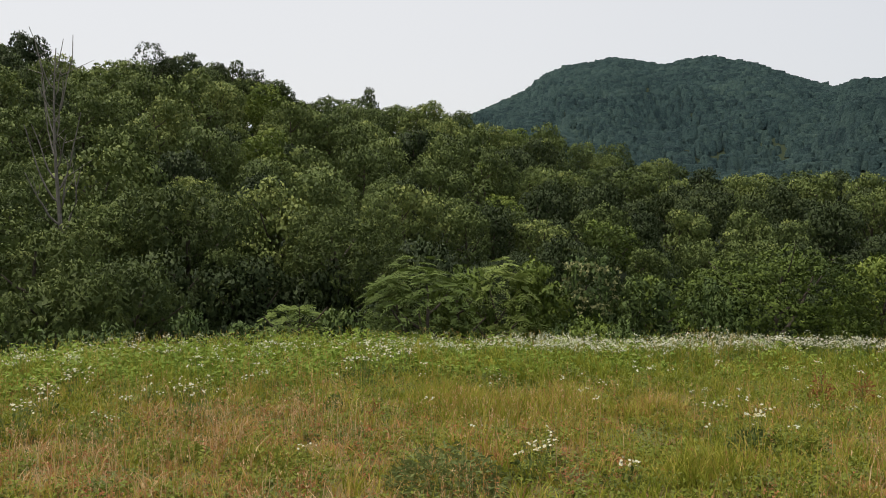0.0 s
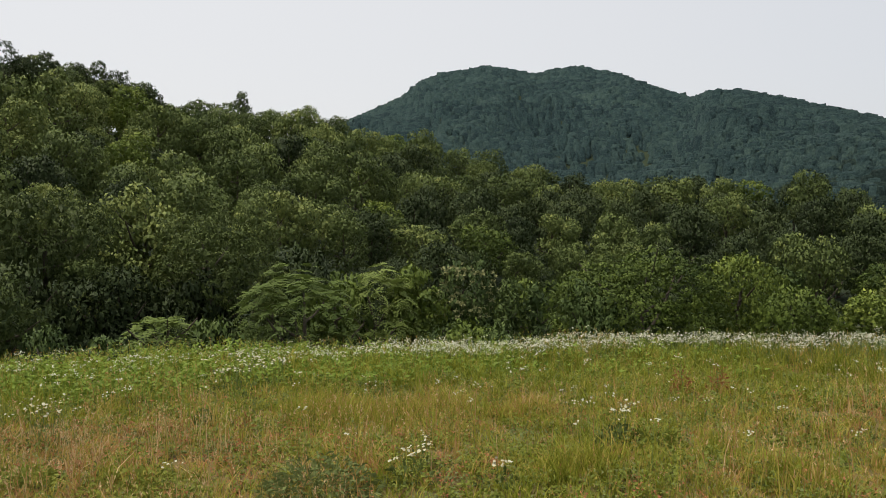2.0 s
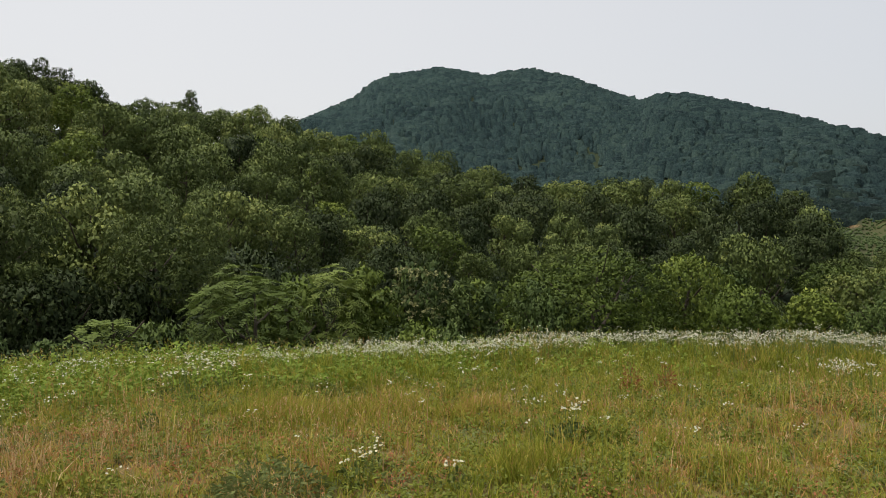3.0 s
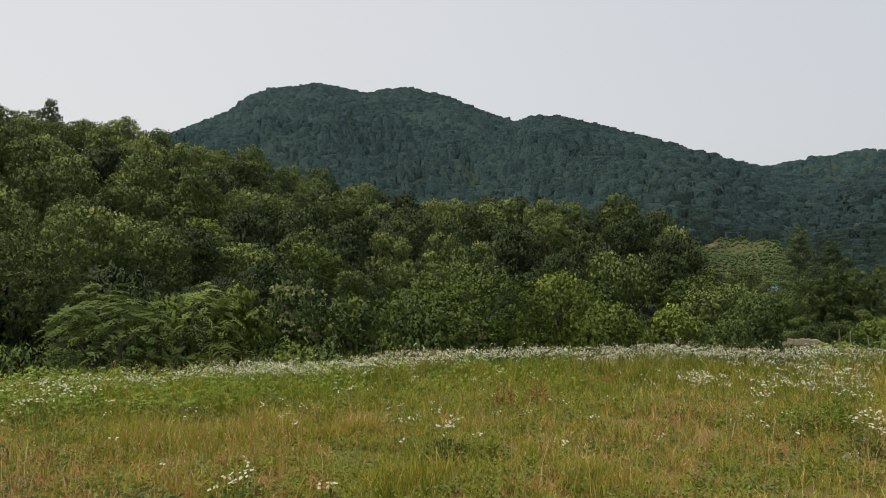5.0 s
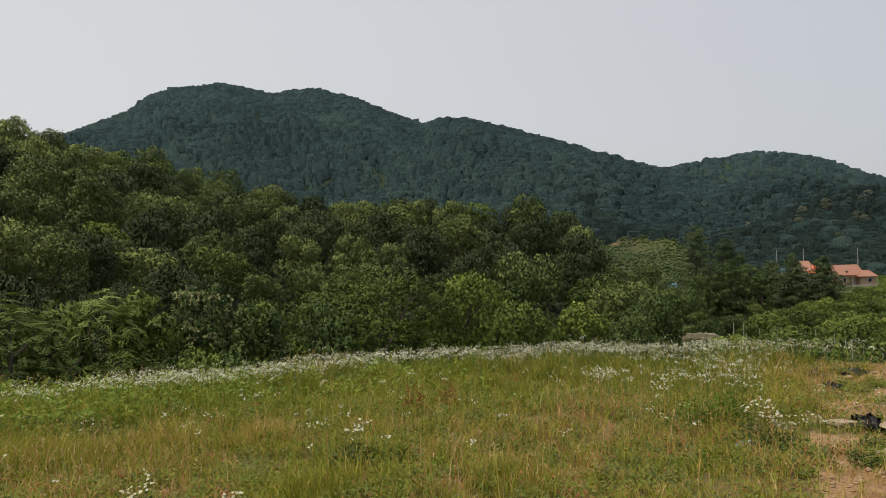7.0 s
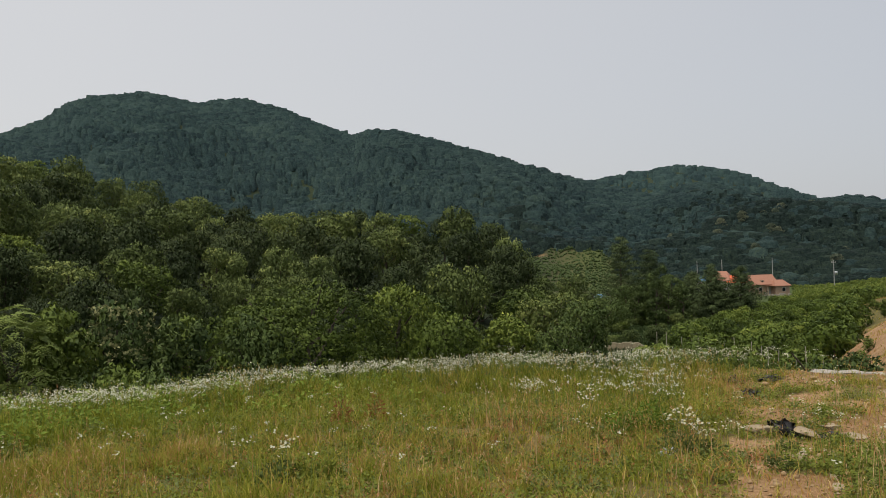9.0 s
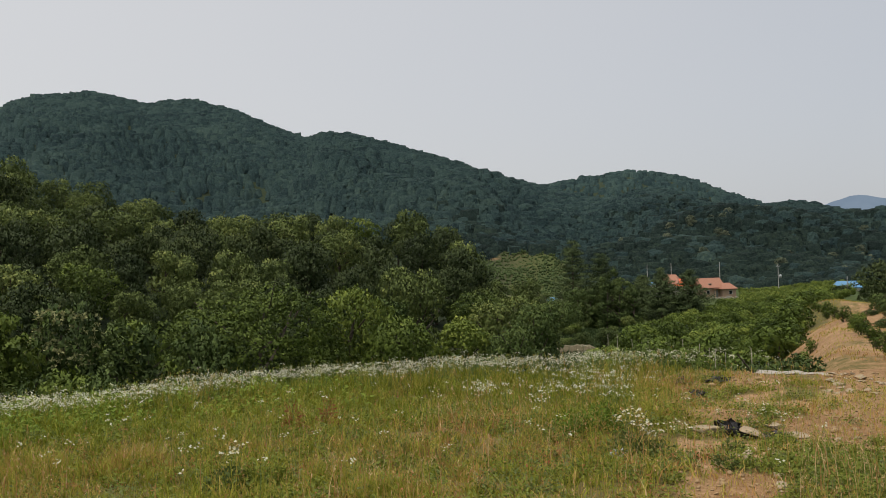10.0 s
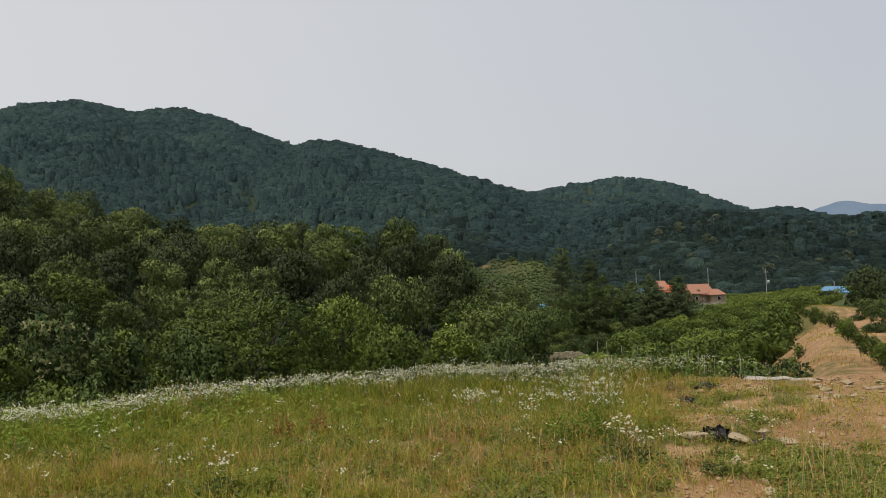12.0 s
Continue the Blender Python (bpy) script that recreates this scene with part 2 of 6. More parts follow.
def ico(level):
    bm = bmesh.new()
    bmesh.ops.create_icosphere(bm, subdivisions=level, radius=1)
    v = np.array([p.co for p in bm.verts])
    f = np.array([[p.index for p in q.verts] for q in bm.faces])
    bm.free()
    return v, f


BALL_S, BALL_SF = ico(1)

# ---- the lie of the land: heights by bearing (degrees right of ahead) and distance ----
def smoothstep(a, b, x):
    t = np.clip((x - a) / (b - a), 0, 1)
    return t * t * (3 - 2 * t)


def wave(x, y, size, seed=0):
    """Soft irregular waves between about -1 and 1, of that size in metres."""
    r = np.random.RandomState(seed)
    s = 0
    for i in range(7):
        a, k, ph = r.uniform(0, 6.283), r.uniform(0.6, 1.9) * 6.283 / size, r.uniform(0, 6.283)
        s = s + np.sin((x * np.cos(a) + y * np.sin(a)) * k + ph)
    return s / 3.2


EDGE_AZ, EDGE_R = (-180, -60, -28, -12, 5, 20, 35, 45, 52, 58, 70, 100, 180), (14, 11, 10.2, 10.0, 10.0, 10.6, 11.2, 11.4, 12.0, 12.6, 13.5, 14, 14)
HILL_AZ = (-180, -60, -28.8, -24.6, -19, -13, -10.5, -3.8, 2, 6.3, 11.4, 13.2, 17, 26, 30, 33, 35.3, 37.5, 41, 180)
HILL_EL = (8, 12, 12.2, 11.2, 11.5, 10.6, 8.9, 8.3, 7.8, 6.9, 5.6, 4.6, 3.5, 3.15, 2.75, 2.6, 1.7, 0.3, -2.6, -2.6)
MTN_AZ = (-180, -60, -6, 1.8, 3.6, 6, 7.4, 8.8, 10.6, 12.1, 13.7, 15.4, 16.8, 18.3, 20.9, 23, 25.9, 27.1, 29, 31.3, 33.9, 36.7, 38.5, 40.6, 43, 46, 50, 54, 57.2, 59.6, 60.9, 63.2, 75, 180)
MTN_EL = (6, 6, 6.2, 8.16, 8.91, 9.95, 11.07, 11.5, 11.7, 11.91, 11.67, 11.29, 11.57, 11.68, 11.12, 10.28, 9.15, 9.57, 9.59, 8.98, 8.28, 7.38, 6.75, 6.06, 5.5, 4.6, 4.0, 3.7, 3.57, 3.63, 3.17, 2.2, 2.2, 4)


def hill_base(az):
    return np.interp(az, (-60, -28, -5, 3, 10, 20, 30, 37, 42), (20, 21, 25, 31, 41, 53, 64, 75, 90))


def hill_top(az):
    return np.interp(az, (-60, -28, 0, 15, 25, 37), (95, 95, 115, 110, 118, 105))


def mountain_top(az):
    return np.interp(az, (-60, 0, 20, 25, 27.5, 40, 55, 75), (900, 900, 850, 800, 660, 560, 450, 420))


def mountain_foot(az):
    return np.interp(az, (-60, 20, 36, 45, 55, 75), (320, 300, 245, 240, 245, 235))


def land(x, y):
    """Height of the ground at x, y, and how bare, wooded or farmed it is."""
    x, y = np.asarray(x, float), np.asarray(y, float)
    r, az = np.hypot(x, y), np.degrees(np.arctan2(x, y))
    edge = np.interp(az, EDGE_AZ, EDGE_R) + 0.35 * wave(x, y, 5, 3)
    plateau = 0.05 * wave(x, y, 3.0, 1) * smoothstep(1.0, 4.0, r) - 0.08 * smoothstep(6, 11, r)
    valley = np.interp(r, (0, 12, 20, 30, 60, 200, 240), (-0.1, -0.6, -3.4, -4.4, -5.6, -8.4, -8.4)) + 0.25 * wave(x, y, 26, 2) * smoothstep(14, 30, r)
    # right of the meadow the ground falls more gently, with a sandy spur
    spur = smoothstep(55.4, 62.4, az + 0.5 * wave(x, y, 11, 21)) * (1 - smoothstep(95, 120, az))
    valley = valley + spur * np.interp(r, (10, 14, 22, 30, 45, 70, 95), (0, -0.3, 1.7, 2.6, 3.3, 3.7, 1.5)) * (1 + 0.10 * wave(x, y, 13, 23))
    z = plateau + (valley - plateau) * smoothstep(edge, edge + 7.0, r)
    # the wooded hill
    h0, h1 = hill_base(az), hill_top(az)
    top = 1.7 + h1 * np.tan(np.radians(np.interp(az, HILL_AZ, HILL_EL))) - np.interp(az, (-60, -22, -8, 6, 15, 30, 45), (4.7, 4.2, 3.4, 4.3, 4.9, 5.5, 5.4))
    s = np.clip((r - h0) / (h1 - h0), 0, 1)
    base = np.interp(h0, (0, 12, 20, 30, 60, 200), (-0.1, -0.6, -3.4, -4.4, -5.6, -8.4))
    up = np.maximum(top - base, 0) * (0.75 * s + 0.25 * s * s) + 0.7 * wave(x, y, 30, 5) * s * smoothstep(41, 30, az)
    up = up * (1 - smoothstep(h1 + 4, h1 + 110, r))
    inside = smoothstep(44, 36, az) * smoothstep(-150, -120, az)
    z = z + up * inside
    # the mountains
    m0, m1 = mountain_foot(az), mountain_top(az)
    peak = 1.7 + m1 * np.tan(np.radians(np.interp(az, MTN_AZ, MTN_EL))) - 7.6
    s = np.clip((r - m0) / (m1 - m0), 0, 1)
    ravine = 15 * wave(x, y, 170, 8) + 8 * wave(x, y, 75, 9)
    rise = np.maximum(peak + 8.4, 0) * s ** 1.08 + ravine * np.sin(np.pi * np.minimum(s, 1)) * 0.8
    rise = rise + 17 * np.exp(-(((az - 33) / 5.5) ** 2) - ((r - 400) / 60) ** 2)
    z = z + rise * (1 - 0.75 * smoothstep(m1 + 10, m1 + 350, r))
    z = z + 8.5 * smoothstep(228, 292, r) * np.exp(-(((az - 40.5) / 4.5) ** 4)) * (1 - smoothstep(320, 480, r))
    back_el = np.interp(az, (36, 40, 43.5, 45.3, 49.2, 52.3, 57, 61, 66), (0, 4.4, 5.45, 5.73, 6.09, 5.47, 3.5, 2, 0))
    back = (1.7 + 1350 * np.tan(np.radians(back_el)) - 8) * smoothstep(800, 1350, r) * (1 - smoothstep(1400, 2000, r))
    z = np.where(back_el > 0.5, np.maximum(z, back - 60 * (1 - smoothstep(700, 900, r))), z)
    woods = np.maximum(smoothstep(h0 - 9, h0 - 2, r) * smoothstep(44, 38, az) * (az > -150), smoothstep(m0 - 6, m0 + 12, r) * (1 - np.exp(-(((az - 40.6) / 3.9) ** 6)) * (1 - smoothstep(289, 293, r))))
    meadow_end = smoothstep(edge + 0.5, edge + 4, r)
    field = meadow_end * (1 - woods) * (1 - 0.9 * spur * smoothstep(14, 18, r) * smoothstep(90, 75, r))
    clods = smoothstep(-0.5, 0.3, wave(x, y, 1.2, 15) + 0.6 * wave(x, y, 0.55, 16))
    mixed = smoothstep(50.4, 53.6, az + 1.4 * wave(x, y, 1.7, 12)) * (0.18 + 0.82 * clods)
    open_soil = smoothstep(59.6, 61.6, az + 1.0 * wave(x, y, 1.5, 17)) * smoothstep(6.6, 7.6, r)
    bare = np.maximum(mixed, open_soil) * (1 - 0.92 * smoothstep(58.2, 60.0, az + 0.9 * wave(x, y, 1.1, 20)) * smoothstep(8.5, 7.3, r + 0.4 * wave(x, y, 0.9, 24))) * smoothstep(110, 85, az) * smoothstep(1.5, 4.5, r) * (1 - smoothstep(edge + 1.5, edge + 4, r)) * 0.95
    spur_bare = smoothstep(57.5, 59.2, az + 0.8 * wave(x, y, 8, 13)) * smoothstep(110, 90, az) * smoothstep(17, 22, r) * smoothstep(6, -4, r - np.interp(az, (58, 61, 62.5, 66), (58, 60, 74, 82)))
    bare = np.maximum(bare, spur_bare * (0.50 + 0.45 * smoothstep(-0.5, 0.5, wave(x, y, 9, 18) + 0.6 * wave(x, y, 4, 19))))
    bare = np.maximum(bare, 0.8 * np.exp(-(((az - 39.1) / 0.5) ** 4) - ((r - 288) / 4) ** 2))
    bare = np.maximum(bare, 0.30 * smoothstep(0.2, 0.9, wave(x, y, 1.3, 14)) * (1 - meadow_end))
    return z, bare, woods, field


def put_on(x, y):
    return float(land(x, y)[0])


def polar(az, r):
    return r * math.sin(radians(az)), r * math.cos(radians(az))


def build_ground():
    az = np.radians(np.concatenate([np.arange(-180, -40, 5), np.arange(-40, 80, 0.75), np.arange(80, 180, 5)]))
    r = np.concatenate([np.linspace(0.5, 16, 42), 16 * (4500 / 16) ** (np.linspace(0, 1, 130)[1:])])
    R, A = np.meshgrid(r, az, indexing="ij")
    X, Y = R * np.sin(A), R * np.cos(A)
    Z, bare, woods, field = land(X, Y)
    n, k = len(az), len(r)
    verts = np.concatenate([np.stack([X, Y, Z], -1).reshape(-1, 3), [[0, 0, 0]]])
    i, j = np.meshgrid(np.arange(k - 1), np.arange(n), indexing="ij")
    jn = (j + 1) % n
    quads = np.stack([i * n + j, (i + 1) * n + j, (i + 1) * n + jn, i * n + jn], -1).reshape(-1, 4)
    me = bpy.data.meshes.new("ground")
    fan = [(n * k, q, (q + 1) % n) for q in range(n)]
    me.from_pydata(verts.tolist(), [], [tuple(q[::-1]) for q in quads.tolist()] + [f[::-1] for f in fan])
    me.materials.append(GROUND)
    for name, v in (("bare", bare), ("woods", woods), ("field", field)):
        me.attributes.new(name, "FLOAT", "POINT").data.foreach_set("value", np.append(v.ravel(), 0).astype(np.float32))
    smooth(me)
    tagged(new("ground", me), "rolling ground of meadow turf, sandy soil, fields and wooded slopes", "ground", kind="structure")


build_ground()


# ---- the mountains' woods ----
def leaf_cards(at, out, length, width, droop, rng, fold=0.18, up=None, plain_leaf=False, loose=0.55):
    """Leaves that start at a point and lie along a way: rhombic and folded along the midrib, or plain pointed ones for far trees."""
    n = len(at)
    way = unit(out)
    side = unit(np.cross(way, (0 if up is None else up) + rng.standard_normal((n, 3)) * (1 if up is None else loose)))
    face = np.cross(side, way)
    L = (length * rng.uniform(0.7, 1.25, n))[:, None]
    W = (width * rng.uniform(0.75, 1.2, n))[:, None]
    tip = at + way * L + np.array([0, 0, -1]) * L * droop
    q = np.arange(n)[:, None]
    if plain_leaf:
        v = np.stack([at + side * W * 0.6, at + way * L * 0.25 - side * W * 0.6, tip], 1).reshape(-1, 3)
        return v, q * 3 + [0, 1, 2]
    mid = at + way * L * 0.5
    v = np.stack([at, mid + side * W * 0.5 + face * W * fold, tip, mid - side * W * 0.5 + face * W * fold], 1).reshape(-1, 3)
    return v, np.concatenate([q * 4 + [0, 1, 2], q * 4 + [0, 2, 3]])


def dome(segments=6):
    """The rounded upper part of a crown."""
    v = [(0, 0, 1.0)]
    for k, (wide, high) in enumerate(((0.68, 0.70), (1.3, -3.4))):
        for i in range(segments):
            a = (i + 0.5 * (k % 2)) * 2 * math.pi / segments
            v.append((math.cos(a) * wide, math.sin(a) * wide, high))
    f = [(0, 1 + i, 1 + (i + 1) % segments) for i in range(segments)]
    for i in range(segments):
        j = (i + 1) % segments
        f += [(1 + i, 1 + segments + i, 1 + j), (1 + j, 1 + segments + i, 1 + segments + j)]
    return np.array(v), np.array(f)


DOME, DOME_F = dome(6)


def build_mountain_woods():
    r = np.random.RandomState(4)
    pts = []
    for n, a0, a1, lo, hi in ((36000, -4, 72, None, None), (900, 24.4, 28.4, 520, 850), (2600, 38, 62, 820, 1400)):
        az = r.uniform(a0, a1, n)
        near, far = (mountain_foot(az), mountain_top(az) + 14) if lo is None else (lo, hi)
        d = np.sqrt(r.uniform(0, 1, n) * (far ** 2 - near ** 2) + near ** 2)
        # thin out behind the wooded hill
        keep = (az > 17) | (d > 380 + 0 * az)
        pts.append(np.stack([d[keep] * np.sin(np.radians(az[keep])), d[keep] * np.cos(np.radians(az[keep]))], -1))
    # trees along the skyline
    az = np.arange(0.5, 72, 0.42)
    for back in (-3, 5):
        d = mountain_top(az) + back + r.uniform(-4, 4, len(az))
        a = az + r.uniform(-0.2, 0.2, len(az))
        pts.append(np.stack([d * np.sin(np.radians(a)), d * np.cos(np.radians(a))], -1))
    p = np.concatenate(pts)
    # leave the terraced field open
    azp, rp = np.degrees(np.arctan2(p[:, 0], p[:, 1])), np.hypot(p[:, 0], p[:, 1])
    p = p[~((azp > 36.5) & (azp < 44.5) & (rp < 292 - 3 * np.abs(azp - 40)))]
    z = land(p[:, 0], p[:, 1])[0]
    # none where the near hill stands before the slope
    azp, rp = np.degrees(np.arctan2(p[:, 0], p[:, 1])), np.hypot(p[:, 0], p[:, 1])
    clear = np.degrees(np.arctan2(z + 6.5 - 1.7, rp)) > np.where(azp < 34, np.interp(azp, HILL_AZ, HILL_EL) - 0.9, -90)
    p, z = p[clear], z[clear]
    rp = np.hypot(p[:, 0], p[:, 1])
    n = len(p)
    ball, faces = DOME, DOME_F
    size = np.clip(np.exp(0.36 * r.standard_normal(n)), 0.5, 2.1) * np.interp(rp, (240, 500, 900, 1300), (2.1, 2.6, 3.4, 4.8))
    tall = r.uniform(0.6, 0.9, n)
    lump = 1 + 0.13 * r.standard_normal((n, len(ball)))
    lump[:, 0] = r.uniform(0.8, 1.0, n)
    turn = r.uniform(0, 6.283, n)
    bx = ball[None, :, 0] * np.cos(turn)[:, None] - ball[None, :, 1] * np.sin(turn)[:, None]
    by = ball[None, :, 0] * np.sin(turn)[:, None] + ball[None, :, 1] * np.cos(turn)[:, None]
    b = np.stack([bx, by, np.broadcast_to(ball[None, :, 2], bx.shape) * tall[:, None]], -1) * lump[..., None] * size[:, None, None]
    azp = np.degrees(np.arctan2(p[:, 0], p[:, 1]))
    z = z - 2.6 * ((azp > 35) & (azp < 46) & (rp < 318))
    b += np.stack([p[:, 0], p[:, 1], z + 3.9 - 0.3 * size - 3.2 * (1 - smoothstep(0, 25, rp - mountain_foot(np.degrees(np.arctan2(p[:, 0], p[:, 1])))))], -1)[:, None]
    f = (faces[None] + (np.arange(n) * len(ball))[:, None, None]).reshape(-1, 3)
    # boughs that break up the nearer crowns
    near = np.arange(n)
    count = np.where(rp < 310, 22, np.where(rp < 420, 10, 4))
    own = np.repeat(near, count)
    d = unit(r.standard_normal((len(own), 3)) + [0, 0, 0.5])
    mid = b[own, 1:7].mean(1) - size[own][:, None] * [0, 0, 0.5]
    at = mid + d * size[own][:, None] * [1.0, 1.0, 0.62] * r.uniform(0.7, 0.95, (len(own), 1))
    cards = leaf_cards(at, np.cross(d, r.standard_normal(d.shape)), np.where(rp[own] < 310, 0.30, 0.44) * size[own], np.where(rp[own] < 310, 0.25, 0.36) * size[own], 0.15, r, up=unit(d + [0, 0, 0.6]), plain_leaf=True)
    v, f = join([(b.reshape(-1, 3), f), cards])
    me = mesh_of("mountain_woods", v, f, HAZY_CANOPY)
    me.polygons.foreach_set("use_smooth", np.arange(len(f)) < n * len(faces))
    # a belt of dark pines along the foot of the slope
    pines = (rp + 30 * r.standard_normal(n) < np.interp(azp, (34, 42, 50, 58, 66), (300, 320, 345, 350, 340))) & (azp > 30) & (r.uniform(0, 1, n) < 0.85)
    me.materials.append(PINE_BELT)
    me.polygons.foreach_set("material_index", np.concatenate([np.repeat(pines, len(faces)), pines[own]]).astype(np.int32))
    thing("mountain_woods", "dense green broadleaf woods covering the mountain slopes", "woods", kind="stuff", data=me)


build_mountain_woods()


def build_far_ridge():
    az = np.arange(52, 84, 0.5)
    el = np.interp(az, (52, 58, 60.2, 62.6, 64, 67, 72, 78, 84), (1.0, 2.0, 2.7, 3.62, 3.4, 2.9, 3.2, 2.4, 2.0)) + 0.05 * np.sin(az * 3.1)
    d, v = 3900.0, []
    for a, e in zip(az, el):
        x, y = polar(a, d)
        x2, y2 = polar(a, d + 500)
        h = d * math.tan(radians(e))
        v += [(x, y, -20), (x * 1.03, y * 1.03, h * 0.7), (x * 1.08, y * 1.08, h * 1.08), (x2 * 1.06, y2 * 1.06, -20)]
    f = [(4 * i + k, 4 * i + 4 + k, 4 * i + 5 + k, 4 * i + 1 + k) for i in range(len(az) - 1) for k in range(3)]
    # The ridge glows by itself; distance haze is put into its pale blue.
    m = Mat("distant_blue_ridge")
    p = m.place()
    c = m.ramp(m.noise(0.004, 3.0, 0.6, p), (0.3, (0.20, 0.27, 0.36)), (0.7, (0.25, 0.32, 0.41)))
    e = m.node("ShaderNodeEmission", Color=c, Strength=1.0)
    m.link(e.outputs[0], m.out.inputs[0])
    tagged(new("backdrop", smooth(mesh_of("backdrop", v, f, m.m))), "pale blue ridge far away in the haze", "mountain", kind="structure")


build_far_ridge()


# ---- trees and bushes ----
def fronds(at, out, length, rng, pairs=4):
    """Feathered leaves: pairs of leaflets along an arching rib."""
    n = len(at)
    way = unit(out)
    side = unit(np.cross(way, [[0, 0, 1.0]]) + rng.normal(0, 0.15, (n, 3)))
    L = (length * rng.uniform(0.7, 1.2, n))[:, None]
    pieces = []
    for k in range(pairs):
        t = (k + 1) / pairs
        root = at + way * L * t + np.array([0, 0, -0.35]) * L * t * t
        for s in (-1, 1):
            w = side * s + way * 0.45 + [0, 0, -0.25]
            size = 0.34 * (1.15 - 0.55 * abs(t - 0.5))
            tip = root + w * L * size
            mid = root + w * L * size * 0.4
            pieces.append((np.stack([root, mid + way * L * 0.07, tip, mid - way * L * 0.07], 1).reshape(-1, 3), np.concatenate([np.arange(n)[:, None] * 4 + [0, 1, 2], np.arange(n)[:, None] * 4 + [0, 2, 3]])))
    return join(pieces)


def crown_arrays(rng, height, radius, base, lumps, clusters, per, length, width, droop, shape="round", lump_size=0.36, far=False, feather=False, tuft=0.4):
    """A crown of leafy lumps: tufts of leaves over their faces and leaves toned darker as shade inside each."""
    mid, half = (height + base) / 2, (height - base) / 2
    c = []
    while len(c) < lumps:
        p = rng.uniform(-1, 1, 3)
        d = np.linalg.norm(p)
        if not 0.35 < d < 1.0:
            continue
        p = p / d * d ** 0.5
        if shape == "cone":
            p[:2] *= 0.98 - 0.47 * (p[2] + 1)
        elif shape == "dome":
            p[2] = abs(p[2]) * 1.5 - 0.7
            p[:2] *= 1 - 0.25 * max(0, p[2])
        elif shape == "vase":
            p[:2] *= 0.75 + 0.25 * p[2]
        c.append(p)
    c = np.array(c) * (1 - lump_size) * [radius, radius, half] + [0, 0, mid]
    size = radius * lump_size * np.clip(np.exp(0.35 * rng.standard_normal(lumps)), 0.5, 1.7)
    if shape == "cone":
        size *= 1.15 - 0.8 * np.clip((c[:, 2] - base) / (height - base), 0, 1)
    squash = np.array([1, 1, 0.72])
    total = clusters * 3
    which = rng.choice(lumps, total, p=size ** 2 / (size ** 2).sum())
    n = unit(rng.standard_normal((total, 3)) + [0, 0, 0.5])
    reach = rng.uniform(0.84, 1.04, total) + 0.3 * rng.uniform(0, 1, total) ** 6
    at = c[which] + n * (size[which] * reach)[:, None] * squash
    d = np.linalg.norm((at[:, None] - c[None]) / squash, axis=2) / size[None]
    d[np.arange(total), which] = 9
    ok = np.where(d.min(1) > 0.82)[0]
    at, n = at[ok], n[ok]
    ok = spaced(at, 1.15 * tuft, clusters)
    at, n = at[ok], n[ok]
    if feather:
        at, n = np.repeat(at, per, 0), np.repeat(n, per, 0)
        around = unit(np.cross(unit(n + [0, 0, 0.8]), rng.standard_normal(n.shape)))
        v, f = fronds(at, around * [1, 1, 0.5] + n * 0.25 + [0, 0, 0.2], length, rng)
        return v, f, np.zeros(len(v)), np.tile(np.repeat(unit(n * 0.5 + [0, 0, 0.7]), 4, 0), (8, 1))
    v, f, tone, normal = tuft_arrays(rng, at, n, per, tuft, length, width, droop, far)
    # broad leaves within, which close the crown; a lowered tone paints their shade
    m = lumps * 26
    own = np.repeat(np.arange(lumps), 26)
    w = unit(rng.standard_normal((m, 3)))
    inside = c[own] + w * (size[own] * rng.uniform(0.35, 0.66, m))[:, None] * squash
    big = np.minimum(size[own] * 0.5, 1.7 * length)
    iv, jf = leaf_cards(inside, np.cross(w, rng.standard_normal(w.shape)), big, big * 0.7, 0.0, rng, up=w, plain_leaf=True)
    v, f = join([(v, f), (iv, jf)])
    return v, f, np.append(tone, np.full(len(iv), -0.05)), np.concatenate([normal, np.repeat(w, 3, 0)])


def spaced(at, gap, most):
    """Which of the points to keep so that none stands closer than gap to another."""
    kept = np.empty((most, 3))
    index, m = [], 0
    for i, p in enumerate(at):
        if m == 0 or (((kept[:m] - p) ** 2).sum(1) > gap * gap).all():
            kept[m] = p
            index.append(i)
            m += 1
            if m == most:
                break
    return np.array(index)


def tuft_arrays(rng, at, n, per, tuft, length, width, droop, far):
    """Rounded caps of leaves that face out of the crown and up. Gives corners, faces, and a tone and a way to face for each corner."""
    k = len(at)
    lump = np.repeat(n, per, 0)
    face = unit(n * 0.7 + [0, 0, 0.7] + rng.normal(0, 0.15, n.shape))
    wide = np.repeat(tuft * np.clip(np.exp(0.28 * rng.standard_normal(k)), 0.6, 1.5), per)[:, None]
    tone = np.repeat(rng.normal(0, 0.09, k), per)
    at, face = np.repeat(at, per, 0), np.repeat(face, per, 0)
    around = unit(np.cross(face, rng.standard_normal(face.shape)))
    bow = 1.75 * np.sqrt(rng.uniform(0, 1, len(at)))[:, None]
    u = face * np.cos(bow) + around * np.sin(bow)
    way = unit(np.cross(u, rng.standard_normal(u.shape))) + around * 0.5 + u * 0.25
    reach = rng.uniform(0.72, 1.08, (len(at), 1)) * wide * [1, 1, 0.85]
    v, f = leaf_cards(at + u * reach - unit(way) * length * 0.4, way, length, width, droop * bow / 1.75, rng, up=unit(u + [0, 0, 0.25]), plain_leaf=far, loose=0.28)
    corners = 3 if far else 4
    return v, f, np.repeat(tone, corners), np.repeat(unit(u * 0.75 + lump * 0.6 + rng.normal(0, 0.16, u.shape)), corners, 0)


